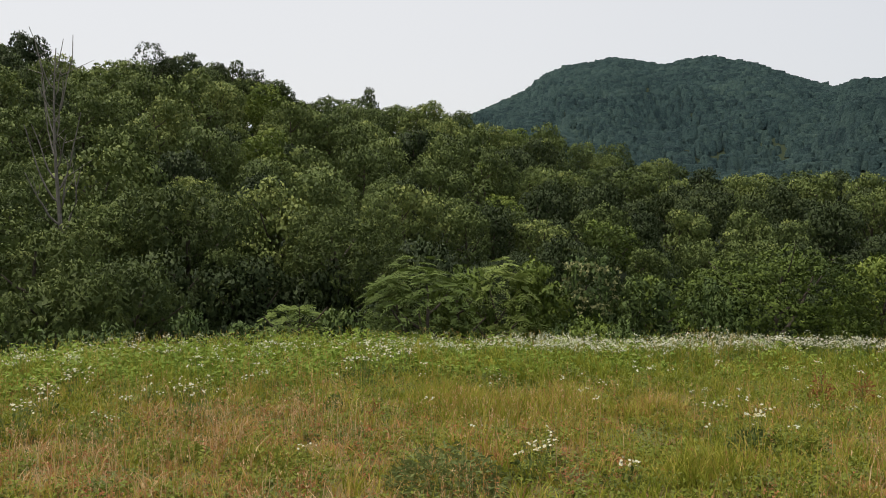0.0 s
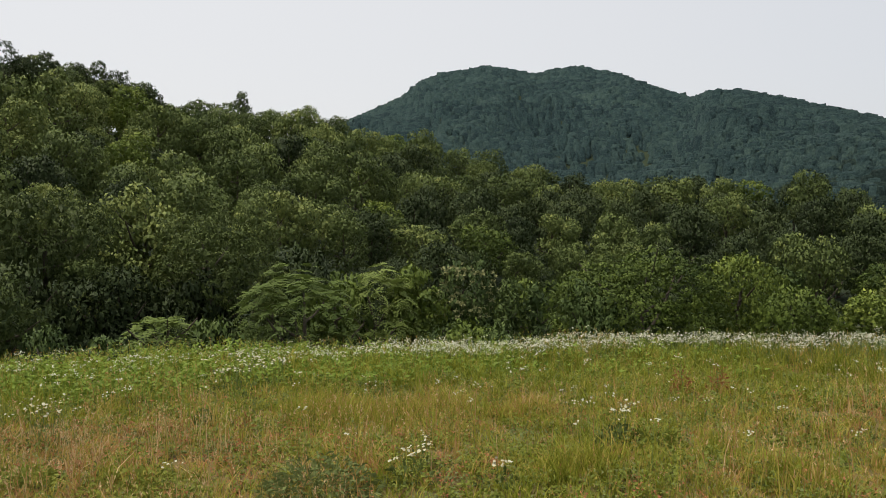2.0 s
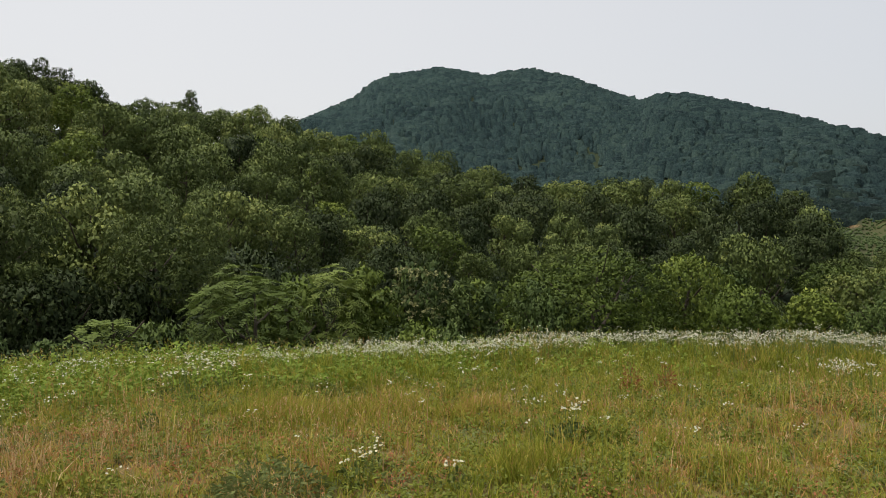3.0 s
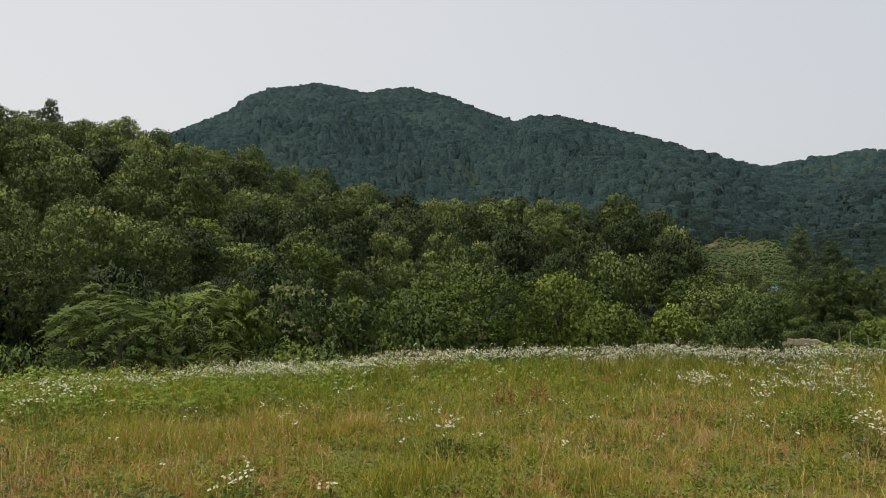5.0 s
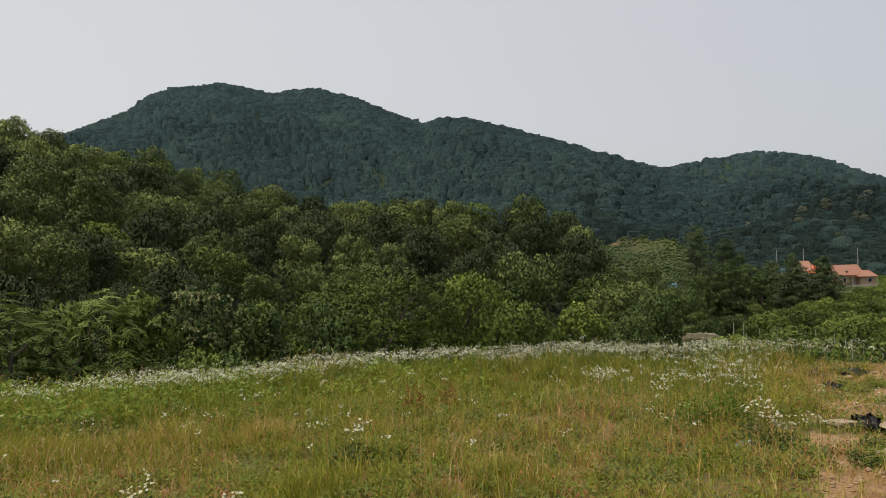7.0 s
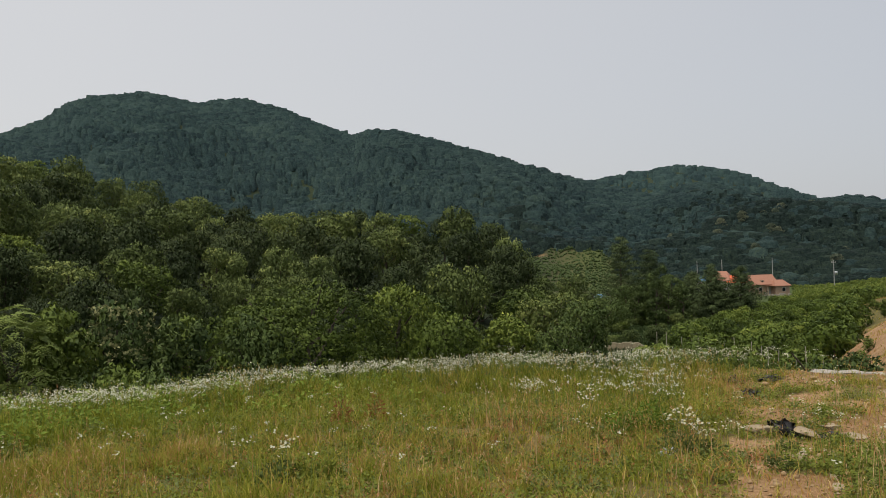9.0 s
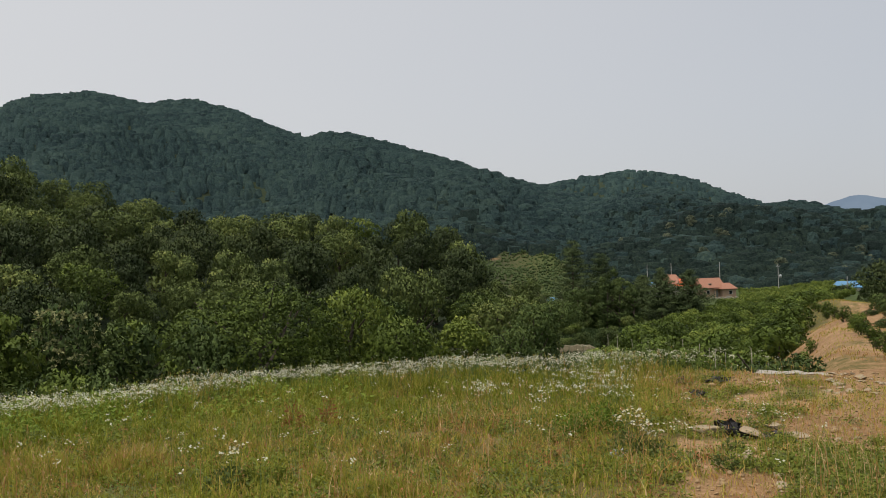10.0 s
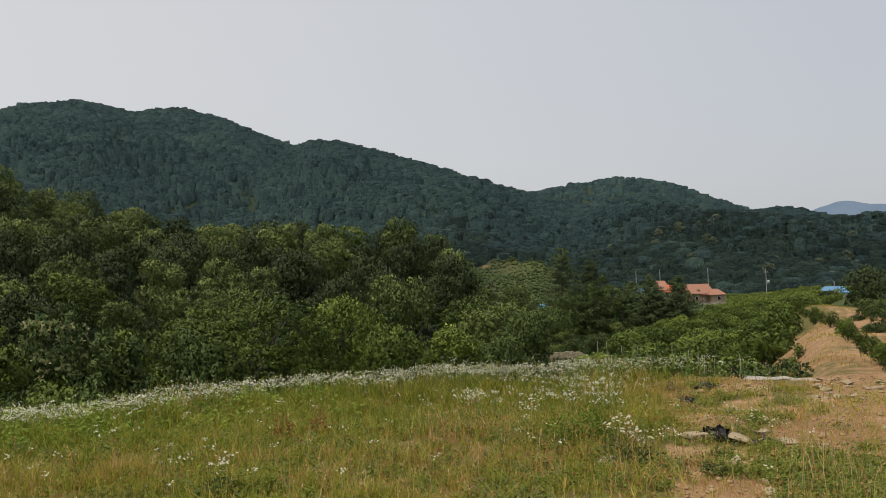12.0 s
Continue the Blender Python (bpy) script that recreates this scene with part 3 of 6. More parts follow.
def trunk_arrays(rng, height, radius, limbs, spread, lean=0.06):
    """A tapered, slightly bent trunk with rising limbs."""
    top = np.array([rng.normal(0, lean), rng.normal(0, lean), 0.82]) * height
    s = np.linspace(0, 1, 7)[:, None]
    line = s * top + np.sin(s * 5 + rng.uniform(0, 6)) * [[0.03 * height, 0.02 * height, 0]] * s
    line[0, 2] = -0.6
    out = [tube(line, radius * (1.15 - 0.95 * s[:, 0]), 7)]
    for i in range(limbs):
        f = rng.uniform(0.3, 0.85)
        start = np.array([np.interp(f, s[:, 0], line[:, k]) for k in range(3)])
        a = i * 2.4 + rng.uniform(-0.4, 0.4)
        reach = spread * rng.uniform(0.5, 0.95) * (1.15 - f * 0.5)
        end = start + np.array([np.cos(a) * reach, np.sin(a) * reach, reach * rng.uniform(0.35, 0.9)])
        q = np.linspace(0, 1, 4)[:, None]
        path = start + (end - start) * q + np.array([0, 0, -0.12 * reach]) * np.sin(q * np.pi)
        out.append(tube(path, radius * (1.0 - 0.85 * f) * (1 - 0.8 * q[:, 0]) + 0.008, 5))
    return join(out)


CROWNS = {}


def crown_mesh(name, v, f, tone, normal, material):
    """A crown whose leaves are shaded with the roundness of the tufts that they belong to."""
    v, f, normal = np.asarray(v), np.asarray(f).copy(), np.asarray(normal)
    p = v[f]
    back = (np.cross(p[:, 1] - p[:, 0], p[:, 2] - p[:, 0]) * normal[f[:, 0]]).sum(1) < 0
    f[back] = f[back][:, ::-1]
    me = smooth(mesh_of(name, v, f, material))
    me.normals_split_custom_set_from_vertices(normal.tolist())
    me.attributes.new("tone", "FLOAT", "POINT").data.foreach_set("value", np.asarray(tone, np.float32))
    CROWNS[me.name] = v, f, tone, normal
    return me


def set_down(data, x, y, z, turn, scale):
    """Crown data turned, sized and moved to a place."""
    v, f, tone, normal = data
    c, q = math.cos(radians(turn)), math.sin(radians(turn))
    m = np.array([[c, q, 0], [-q, c, 0], [0, 0, 1.0]])
    return v @ m * scale + [x, y, z], f, tone, normal @ m


def joined_crowns(name, placed, material):
    """Many crowns in one mesh."""
    v, f = join([(p[0], p[1]) for p in placed])
    return crown_mesh(name, v, f, np.concatenate([p[2] for p in placed]), np.concatenate([p[3] for p in placed]), material)


def pine_arrays(rng, height, radius, base, length, width):
    """A conifer in open storeys: level boughs that lift at the tips, each with flat sprays of needles."""
    at, n = [], []
    z = base
    while z < height * 0.97:
        s = (z - base) / (height - base)
        reach = radius * (1.0 - 0.88 * s ** 1.25) * rng.uniform(0.72, 1.1)
        turn = rng.uniform(0, 6.283)
        for i in range(5 if s < 0.85 else 3):
            a = turn + i * 6.283 / 5 + rng.uniform(-0.3, 0.3)
            own = reach * rng.uniform(0.65, 1.1)
            for q in np.arange(0.22, 1.01, max(0.09, 0.26 / max(own, 0.3))):
                for side in (-1, 0, 1):
                    w = side * 0.30 * own * (1.05 - q) * rng.uniform(0.6, 1.2)
                    at.append((math.cos(a) * own * q - math.sin(a) * w, math.sin(a) * own * q + math.cos(a) * w, z + own * (0.16 * q * q - 0.04) + rng.normal(0, 0.04)))
                    n.append((math.cos(a) * 0.5, math.sin(a) * 0.5, 0.9))
        z += height * 0.062 * rng.uniform(0.75, 1.3) * (1.15 - 0.5 * s)
    return tuft_arrays(rng, np.array(at), np.array(n), 9, 0.22 + 0.03 * radius, length, width, 0.1, True)


def tree_kind(kind, seed, height, radius):
    """The meshes of one tree or bush: trunk with limbs, crown, and blossom where it has some."""
    rng = np.random.RandomState(seed)
    k = dict(
        oak=dict(base=0.27, lumps=24, clusters=220, per=22, length=0.21, width=0.165, droop=0, mat=LEAF, far=True, lump_size=0.31, tuft=0.37),
        fresh=dict(base=0.27, lumps=24, clusters=220, per=22, length=0.21, width=0.165, droop=0, mat=LEAF_LIGHT, far=True, lump_size=0.31, tuft=0.36),
        dark=dict(base=0.27, lumps=24, clusters=220, per=22, length=0.21, width=0.16, droop=0, mat=LEAF_DARK, far=True, lump_size=0.31, tuft=0.38),
        pale=dict(base=0.1, lumps=16, clusters=170, per=12, length=0.34, width=0.26, droop=0.0, mat=LEAF_PALE, far=True, lump_size=0.32, tuft=0.42),
        near_oak=dict(base=0.32, lumps=30, clusters=300, per=34, length=0.135, width=0.105, droop=0.1, mat=LEAF, far=True, lump_size=0.33, tuft=0.28),
        near_chestnut=dict(base=0.28, lumps=28, clusters=300, per=34, length=0.15, width=0.056, droop=0.35, mat=LEAF_CHESTNUT, shape="dome", far=True, lump_size=0.33, tuft=0.27),
        near_dark=dict(base=0.2, lumps=26, clusters=280, per=30, length=0.135, width=0.105, droop=0.1, mat=LEAF_DARK, far=True, lump_size=0.33, tuft=0.28),
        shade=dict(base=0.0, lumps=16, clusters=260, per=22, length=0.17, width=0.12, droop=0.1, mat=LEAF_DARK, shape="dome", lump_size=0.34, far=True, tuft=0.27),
        chestnut=dict(base=0.38, lumps=22, clusters=330, per=28, length=0.155, width=0.058, droop=0.4, mat=LEAF_CHESTNUT, lump_size=0.32, tuft=0.25),
        tall_oak=dict(base=0.08, lumps=24, clusters=330, per=24, length=0.16, width=0.12, droop=0.1, mat=LEAF, lump_size=0.31, tuft=0.26),
        sumac=dict(base=0.0, lumps=24, clusters=330, per=7, length=0.33, width=0.13, droop=0.25, mat=LEAF_SUMAC, shape="dome", lump_size=0.34, feather=True, tuft=0.20),
        thicket=dict(base=0.0, lumps=18, clusters=330, per=22, length=0.15, width=0.115, droop=0.1, mat=LEAF_SHADY, shape="dome", lump_size=0.36, far=True, tuft=0.24),
        dome=dict(base=0.0, lumps=15, clusters=640, per=24, length=0.15, width=0.115, droop=0.1, mat=LEAF_LIGHT, shape="dome", lump_size=0.36, far=True, tuft=0.26),
        ivy=dict(base=0.0, lumps=24, clusters=500, per=18, length=0.13, width=0.11, droop=0.3, mat=LEAF_LIGHT, shape="vase", lump_size=0.34, tuft=0.18),
        sparse_pine=dict(base=0.45, lumps=9, clusters=110, per=12, length=0.42, width=0.12, droop=0, mat=LEAF_DARK, lump_size=0.34, far=True, tuft=0.3),
        spire=dict(base=0.0, lumps=20, clusters=300, per=15, length=0.17, width=0.06, droop=-0.2, mat=LEAF_SHOOTS, shape="cone", lump_size=0.30, tuft=0.13),
        sapling=dict(base=0.15, lumps=10, clusters=110, per=14, length=0.2, width=0.08, droop=0.3, mat=LEAF_ORCHARD, shape="vase", lump_size=0.4, tuft=0.2),
        pine=dict(base=0.06, length=0.34, width=0.075, mat=LEAF_PINE),
    )[kind]
    mat = k.pop("mat")
    if kind == "thicket":
        for size in ("length", "width", "tuft"):
            k[size] *= min(1.0, max(0.25, radius / 1.9))
    if kind == "dome":
        k["clusters"] = int(k["clusters"] * max(1.0, (radius / 2.6) ** 2))
    if kind in ("shade", "tall_oak"):
        for size in ("length", "width", "tuft"):
            k[size] *= max(1.0, radius / 2.2)
    base = k.pop("base") * height
    if kind == "pine":
        v, f, tone, normal = pine_arrays(rng, height, radius, base, **k)
    else:
        v, f, tone, normal = crown_arrays(rng, height, radius, base, **k)
        wide = np.percentile(np.hypot(v[:, 0], v[:, 1]), 98)
        low, high = np.percentile(v[:, 2], 0.5), np.percentile(v[:, 2], 99.7)
        v = np.stack([v[:, 0] * radius / wide, v[:, 1] * radius / wide, base + (v[:, 2] - low) * (height - base) / (high - low)], -1)
    crown = crown_mesh("crown", v, f, tone, normal, mat)
    tv, tf = trunk_arrays(rng, height, 0.022 * height + 0.02, 0 if kind == "pine" else 4 if k.get("far") else 7, radius)
    trunk = smooth(mesh_of("trunk", tv, tf, BARK))
    return trunk, crown


def plant_tree(name, label, category, meshes, x, y, turn=0.0, scale=1.0, sink=0.1, group=""):
    trunk, crown = meshes
    at = Matrix.Translation((x, y, put_on(x, y) - sink)) @ pose(0, 0, 0, 0, 0, turn) @ Matrix.Scale(scale, 4)
    t = thing(name, label, category, group, at)
    part("trunk", trunk, t)
    part("crown", crown, t)
    return t


# the wood on the near hill
HILL_KINDS = [("oak", 21, 7.8, 2.9), ("oak", 22, 7.2, 3.1), ("oak", 23, 8.4, 2.7), ("oak", 24, 6.6, 2.7), ("fresh", 25, 7.0, 2.7), ("dark", 26, 7.4, 2.7), ("oak", 27, 8.0, 3.2)]
HILL_MESHES = [tree_kind(*k) for k in HILL_KINDS]
NEAR_KINDS = [("near_oak", 31, 7.6, 2.4), ("near_chestnut", 32, 7.2, 2.6), ("near_oak", 33, 8.2, 2.3), ("near_chestnut", 34, 6.6, 2.3), ("near_dark", 35, 7.0, 2.4)]
NEAR_MESHES = [tree_kind(*k) for k in NEAR_KINDS]
NEAR_WORDS = ["leafy green oak at the foot of the hill", "green chestnut tree at the foot of the hill", "tall green oak at the foot of the hill", "small green chestnut tree at the foot of the hill", "dark green tree at the foot of the hill, leaves coloured like shade"]
HILL_WORDS = ["leafy green oak on the wooded hillside", "broad green oak on the wooded hillside", "tall green oak on the wooded hillside", "small green oak on the wooded hillside",
              "yellow-green young oak on the wooded hillside", "dark green tree on the wooded hillside", "wide green oak on the wooded hillside"]


def mixed_wood(dark):
    """Shares of the kinds of tree, with that share of dark ones."""
    rest = np.array([0.19, 0.19, 0.16, 0.15, 0.14, 0.0, 0.17]) * (1 - dark)
    rest[5] = dark
    return rest / rest.sum()


def build_hill_wood():
    r = np.random.RandomState(11)
    spots = []
    for _ in range(14000):
        az = r.uniform(-36, 37.5)
        lo, hi = hill_base(az) + 6, hill_top(az) + 8
        d = math.sqrt(r.uniform(lo * lo, hi * hi))
        x, y = polar(az, d)
        gap = 2.2 + 0.022 * d
        if all((x - a) ** 2 + (y - b) ** 2 > gap * gap for a, b, _ in spots):
            spots.append((x, y, d))
    spots.sort(key=lambda s: s[2])
    for x, y, d in spots:
        az = math.degrees(math.atan2(x, y))
        # Shade low in the wood is put in as a larger share of dark leaves.
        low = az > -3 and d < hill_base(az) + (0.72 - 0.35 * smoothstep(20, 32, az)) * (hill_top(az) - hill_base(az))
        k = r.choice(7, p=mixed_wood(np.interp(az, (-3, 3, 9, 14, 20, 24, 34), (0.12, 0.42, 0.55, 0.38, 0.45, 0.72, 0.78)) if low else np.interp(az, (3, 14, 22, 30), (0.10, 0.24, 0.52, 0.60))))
        turn, scale = r.uniform(0, 360), r.uniform(0.72, 1.12) * (0.66 + 0.34 * float(smoothstep(34, 85, d)))
        if d < 46:
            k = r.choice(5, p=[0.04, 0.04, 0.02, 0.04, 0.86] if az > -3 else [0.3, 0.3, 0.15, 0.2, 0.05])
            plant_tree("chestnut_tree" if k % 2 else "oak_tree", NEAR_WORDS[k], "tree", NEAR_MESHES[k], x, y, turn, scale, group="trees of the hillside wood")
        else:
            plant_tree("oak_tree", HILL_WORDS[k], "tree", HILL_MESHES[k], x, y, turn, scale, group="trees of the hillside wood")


build_hill_wood()


def flowering_trees():
    """Chestnuts in pale blossom scattered over the mountain's lower slopes."""
    g = np.random.RandomState(29)
    mesh = tree_kind("pale", 44, 6.0, 2.9)
    for i in range(36):
        az, d = g.uniform(46, 65), g.uniform(255, 345)
        x, y = polar(az, d)
        plant_tree("flowering_chestnut", "pale cream-flowering chestnut on the mountain slope", "tree", mesh, x, y, g.uniform(0, 360), g.uniform(0.55, 1.0), -1.0, "flowering trees on the slope")


flowering_trees()

# ---- single trees and bushes: kind, x, y, height, crown radius ----
FRONT_LEFT = [
    ("chestnut", -11.4, 22.3, 5.1, 1.9), ("chestnut", -9.4, 29.5, 6.0, 2.1), ("chestnut", -4.0, 30.7, 5.8, 2.2), ("tall_oak", -7.0, 33.6, 6.0, 2.4), ("tall_oak", -14.5, 33.8, 6.4, 2.4),
    ("tall_oak", -13.5, 31.2, 5.0, 2.0), ("shade", -0.6, 34.0, 4.6, 2.1),
    ("chestnut", -8.4, 21.4, 4.4, 1.6), ("thicket", -7.3, 14.8, 2.0, 1.1),
    ("thicket", -6.2, 14.8, 1.9, 0.7), ("thicket", -5.0, 15.7, 2.2, 0.9), ("thicket", -4.2, 16.5, 2.1, 0.9),
    ("thicket", -8.7, 14.6, 2.7, 0.9), ("chestnut", -8.9, 18.7, 4.3, 1.4), ("thicket", -2.6, 19.5, 3.0, 1.4),
]
FRONT_MIDDLE = [
    ("sumac", -2.4, 13.1, 1.0, 0.6), ("sumac", -0.5, 24.1, 4.7, 1.9), ("sumac", -1.6, 24.8, 4.2, 1.3),
    ("dome", 0.6, 26.0, 4.6, 1.5), ("sumac", 1.9, 25.9, 4.8, 1.5), ("ivy", 3.2, 26.8, 4.8, 1.0),
    ("blossom", 5.1, 29.6, 5.1, 1.7), ("spire", 6.5, 32.3, 5.4, 0.8), ("spire", 6.8, 28.2, 4.4, 0.9),
    ("spire", 7.6, 28.0, 4.2, 0.8), ("thicket", 2.4, 16.8, 2.0, 0.6), ("thicket", 4.2, 17.5, 2.3, 0.8),
    ("dome", 8.5, 33.5, 4.2, 1.9), ("dome", 4.5, 24.5, 2.9, 1.4), ("thicket", 7.4, 23.5, 2.4, 1.1),
    ("thicket", 0.4, 20.5, 2.3, 1.3),
]
FRONT_RIGHT = [
    ("dome", 14.6, 35.1, 5.2, 3.9), ("thicket", 11.3, 33.1, 4.0, 2.0), ("dome", 21.2, 38.6, 5.1, 2.3), ("dome", 20.3, 32.1, 3.7, 2.0),
    ("tall_oak", 28.7, 43.3, 6.6, 2.1), ("fresh_bush", 27.7, 36.8, 3.4, 1.7), ("tall_oak", 35.2, 42.3, 4.5, 2.3),
    ("thicket", 33.5, 37.2, 4.1, 1.9), ("thicket", 28.5, 33.5, 3.0, 1.7), ("fresh_bush", 43.0, 55.2, 4.8, 2.7), ("thicket", 24.5, 41.0, 4.6, 2.2),
]
VALLEY_TREES = [
    ("pine", 87.9, 88.8, 10.9, 5.0), ("pine", 94.5, 89.3, 9.4, 4.2), ("poplar", 69.8, 64.4, 6.9, 3.7), ("tall_oak", 92.4, 105.2, 5.6, 2.6),
    ("tall_oak", 75.0, 93.6, 4.6, 2.4), ("pine", *polar(49.4, 106), 5.4, 2.9), ("pine", *polar(50.7, 103), 6.3, 3.0), ("pine", *polar(52.5, 104), 6.2, 3.1), ("dark_oak", 117.1, 56.4, 5.6, 3.6), ("shade", 132.2, 70.9, 1.9, 1.5),
    ("tall_oak", 60.0, 75.0, 5.0, 3.0), ("thicket", 66.0, 86.0, 5.0, 3.2), ("tall_oak", 52.0, 66.0, 4.6, 2.6), ("thicket", 56.0, 60.0, 3.4, 2.4),
    ("tall_oak", 84.0, 110.0, 4.6, 2.4), ("thicket", 74.0, 74.0, 4.2, 2.6), ("thicket", 62.0, 64.0, 3.4, 2.2),
]
WORDS = dict(
    chestnut=("chestnut_tree", "chestnut tree with drooping long green leaves", "tree"),
    tall_oak=("oak_tree", "green oak with a dense rounded crown", "tree"),
    sumac=("sumac_bush", "bright green bush with spreading feathered leaves", "bush"),
    thicket=("bush", "dense dark green bush at the meadow's edge", "bush"),
    dome=("willow_bush", "broad domed bush with yellow-green leaf tips", "bush"),
    ivy=("ivy_covered_tree", "small tree wrapped in hanging green creeper", "tree"),
    blossom=("flowering_tree", "small green tree with cream blossom on top", "tree"),
    spire=("juniper", "slim pointed green juniper", "tree"),
    dark_oak=("oak_tree", "broad dark green tree beside the blue roof", "tree"),
    poplar=("poplar", "upright green tree with many pointed tops", "tree"),
    pine=("pine_tree", "dark green layered pine in the valley", "tree"),
    crest_pine=("pine_tree", "lone dark pine rising from the hill's crest", "tree"),
    crest_tree=("oak_tree", "tall dark green tree on the hill's crest", "tree"),
    shade=("bush", "dark green bush below the wood, leaves coloured like shade", "bush"),
    bramble=("bush", "low green bramble bush on the slope", "bush"),
    fresh_bush=("bush", "bright green leafy bush on the valley side", "bush"),
)


def build_blossom(crown_mesh, seed):
    """Cream flower sprays over the upper half of a crown."""
    rng = np.random.RandomState(seed)
    v = np.empty(len(crown_mesh.vertices) * 3, np.float32)
    crown_mesh.vertices.foreach_get("co", v)
    v = v.reshape(-1, 3)
    tips = v[v[:, 2] > np.percentile(v[:, 2], 72)]
    tips = tips[rng.choice(len(tips), 190)]
    at = np.repeat(tips, 6, 0)
    return mesh_of("blossom", *leaf_cards(at, rng.standard_normal(at.shape) + [0, 0, 0.8], 0.16, 0.08, 0.1, rng), BLOSSOM)


def plant_singles(rows, seed):
    for i, (kind, x, y, h, r) in enumerate(rows):
        name, words, category = WORDS[kind]
        made = {"blossom": "thicket", "poplar": "spire_group", "fresh_bush": "fresh", "crest_pine": "sparse_pine", "crest_tree": "near_dark", "bramble": "thicket", "dark_oak": "shade"}.get(kind, kind)
        if made == "spire_group":
            t = thing(name, words, category, at=Matrix.Translation((x, y, put_on(x, y))))
            g = np.random.RandomState(seed + i)
            for j in range(15):
                d = r * 0.82 * math.sqrt((j + 0.5) / 15)
                a = j * 2.4
                trunk, crown = tree_kind("spire", seed + i * 7 + j, h * g.uniform(0.85, 1.05) * (1.05 - 0.42 * d / r), r * 0.30)
                at = Matrix.Translation((math.cos(a) * d, math.sin(a) * d, 0))
                part("trunk", trunk, t, at=at)
                part("crown", crown, t, at=at)
            continue
        meshes = tree_kind(made, seed + i, h * 1.05, r * 1.15)
        t = plant_tree(name, words, category, meshes, x, y, (i * 77) % 360)
        if kind == "blossom":
            part("blossom", build_blossom(meshes[1], seed + i), t, "cream flower sprays")


def on_crest(kind, az, r, el, radius):
    """A tree whose top stands at that height over the eye's level."""
    x, y = polar(az, r)
    return kind, x, y, (1.7 + r * math.tan(radians(el)) - put_on(x, y)) / 1.05, radius


CREST = [on_crest("crest_pine", -5.4, 112, 10.0, 1.3), on_crest("crest_tree", -19.8, 92, 12.2, 2.6), on_crest("crest_tree", -18.0, 93, 11.9, 2.2),
         on_crest("crest_tree", -15.6, 97, 11.3, 1.6), on_crest("crest_tree", -14.3, 97, 11.5, 1.7), on_crest("crest_tree", -13.2, 98, 11.0, 1.6), on_crest("crest_tree", -12.3, 98, 10.2, 1.5)]
BRAMBLES = [("bramble", *polar(57.2 + 0.40 * i, 17.6 + 1.6 * math.sin(i * 2.3)), 0.95 - 0.03 * i + 0.22 * math.sin(i * 1.7), 0.8) for i in range(12)]
SPUR_BUSHES = [("bramble", *polar(a, d), h, w) for a, d, h, w in ((64.3, 61, 1.5, 1.0), (65.1, 58, 1.3, 1.0), (64.5, 43, 0.6, 0.7), (65.3, 47, 0.7, 0.8), (63.6, 56, 0.4, 0.6))]
# Bushes added in dark leaves to stand in for the shade under the trees.
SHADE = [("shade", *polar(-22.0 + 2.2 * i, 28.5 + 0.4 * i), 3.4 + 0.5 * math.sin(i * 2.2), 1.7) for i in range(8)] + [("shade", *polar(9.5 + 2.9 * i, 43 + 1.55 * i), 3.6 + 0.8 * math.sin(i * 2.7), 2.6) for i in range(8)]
plant_singles(CREST, 60)
plant_singles(BRAMBLES, 70)
plant_singles(SPUR_BUSHES, 230)
plant_singles(SHADE, 80)
plant_singles(FRONT_LEFT, 100)
plant_singles(FRONT_MIDDLE, 130)
plant_singles(FRONT_RIGHT, 160)
plant_singles(VALLEY_TREES, 190)

VALLEY_MESHES = [tree_kind("oak", 221, 4.6, 2.3), tree_kind("fresh", 222, 3.6, 2.0), tree_kind("dark", 223, 5.2, 2.1), tree_kind("oak", 224, 3.4, 2.4)]
VALLEY_WORDS = ["small bushy green tree on the valley floor", "bright green bushy tree on the valley floor", "dark green bushy tree on the valley floor", "wide low green bush on the valley floor"]


def az_of(x, y):
    return math.degrees(math.atan2(x, y))


def fill_valley():
    g = np.random.RandomState(17)
    spots = []
    for _ in range(900):
        d = math.sqrt(g.uniform(44 ** 2, 165 ** 2))
        hi = np.interp(d, (44, 60, 90, 120, 170), (43.2, 45.0, 50.0, 52.0, 50.5))
        az = g.uniform(33.5, hi)
        if d < hill_base(az) + 2 or (43 < az < 46.9 and d < 80) or (az >= 46.9 and d < 62):
            continue
        x, y = polar(az, d)
        if all((x - a) ** 2 + (y - b) ** 2 > 3.6 ** 2 for a, b in spots):
            spots.append((x, y))
    for x, y in spots[:80]:
        far_off = math.hypot(x, y) > 92
        k = g.choice(4, p=[0.6, 0.0, 0.2, 0.2] if az_of(x, y) > 43 else [0.3, 0.12, 0.4, 0.18])
        plant_tree("small_tree", VALLEY_WORDS[k], "tree", VALLEY_MESHES[k], x, y, g.uniform(0, 360), g.uniform(0.55, 1.1) * (0.62 if far_off else 1.0), 0.3, "trees on the valley floor")


fill_valley()


def valley_scrub():
    """Low bushes over the rough ground between the hill's foot and the orchard."""
    g = np.random.RandomState(19)
    for i in range(85):
        az, d = g.uniform(41.5, 49.8), math.sqrt(g.uniform(50 ** 2, 118 ** 2))
        if 43.4 < az < 46.2 and 51 < d < 61:
            continue
        x, y = polar(az, d)
        k = g.choice((0, 1, 3))
        plant_tree("bush", "low green scrub bush on the valley floor", "bush", VALLEY_MESHES[k], x, y, g.uniform(0, 360), g.uniform(0.2, 0.4), 0.15, "scrub on the valley floor")


valley_scrub()


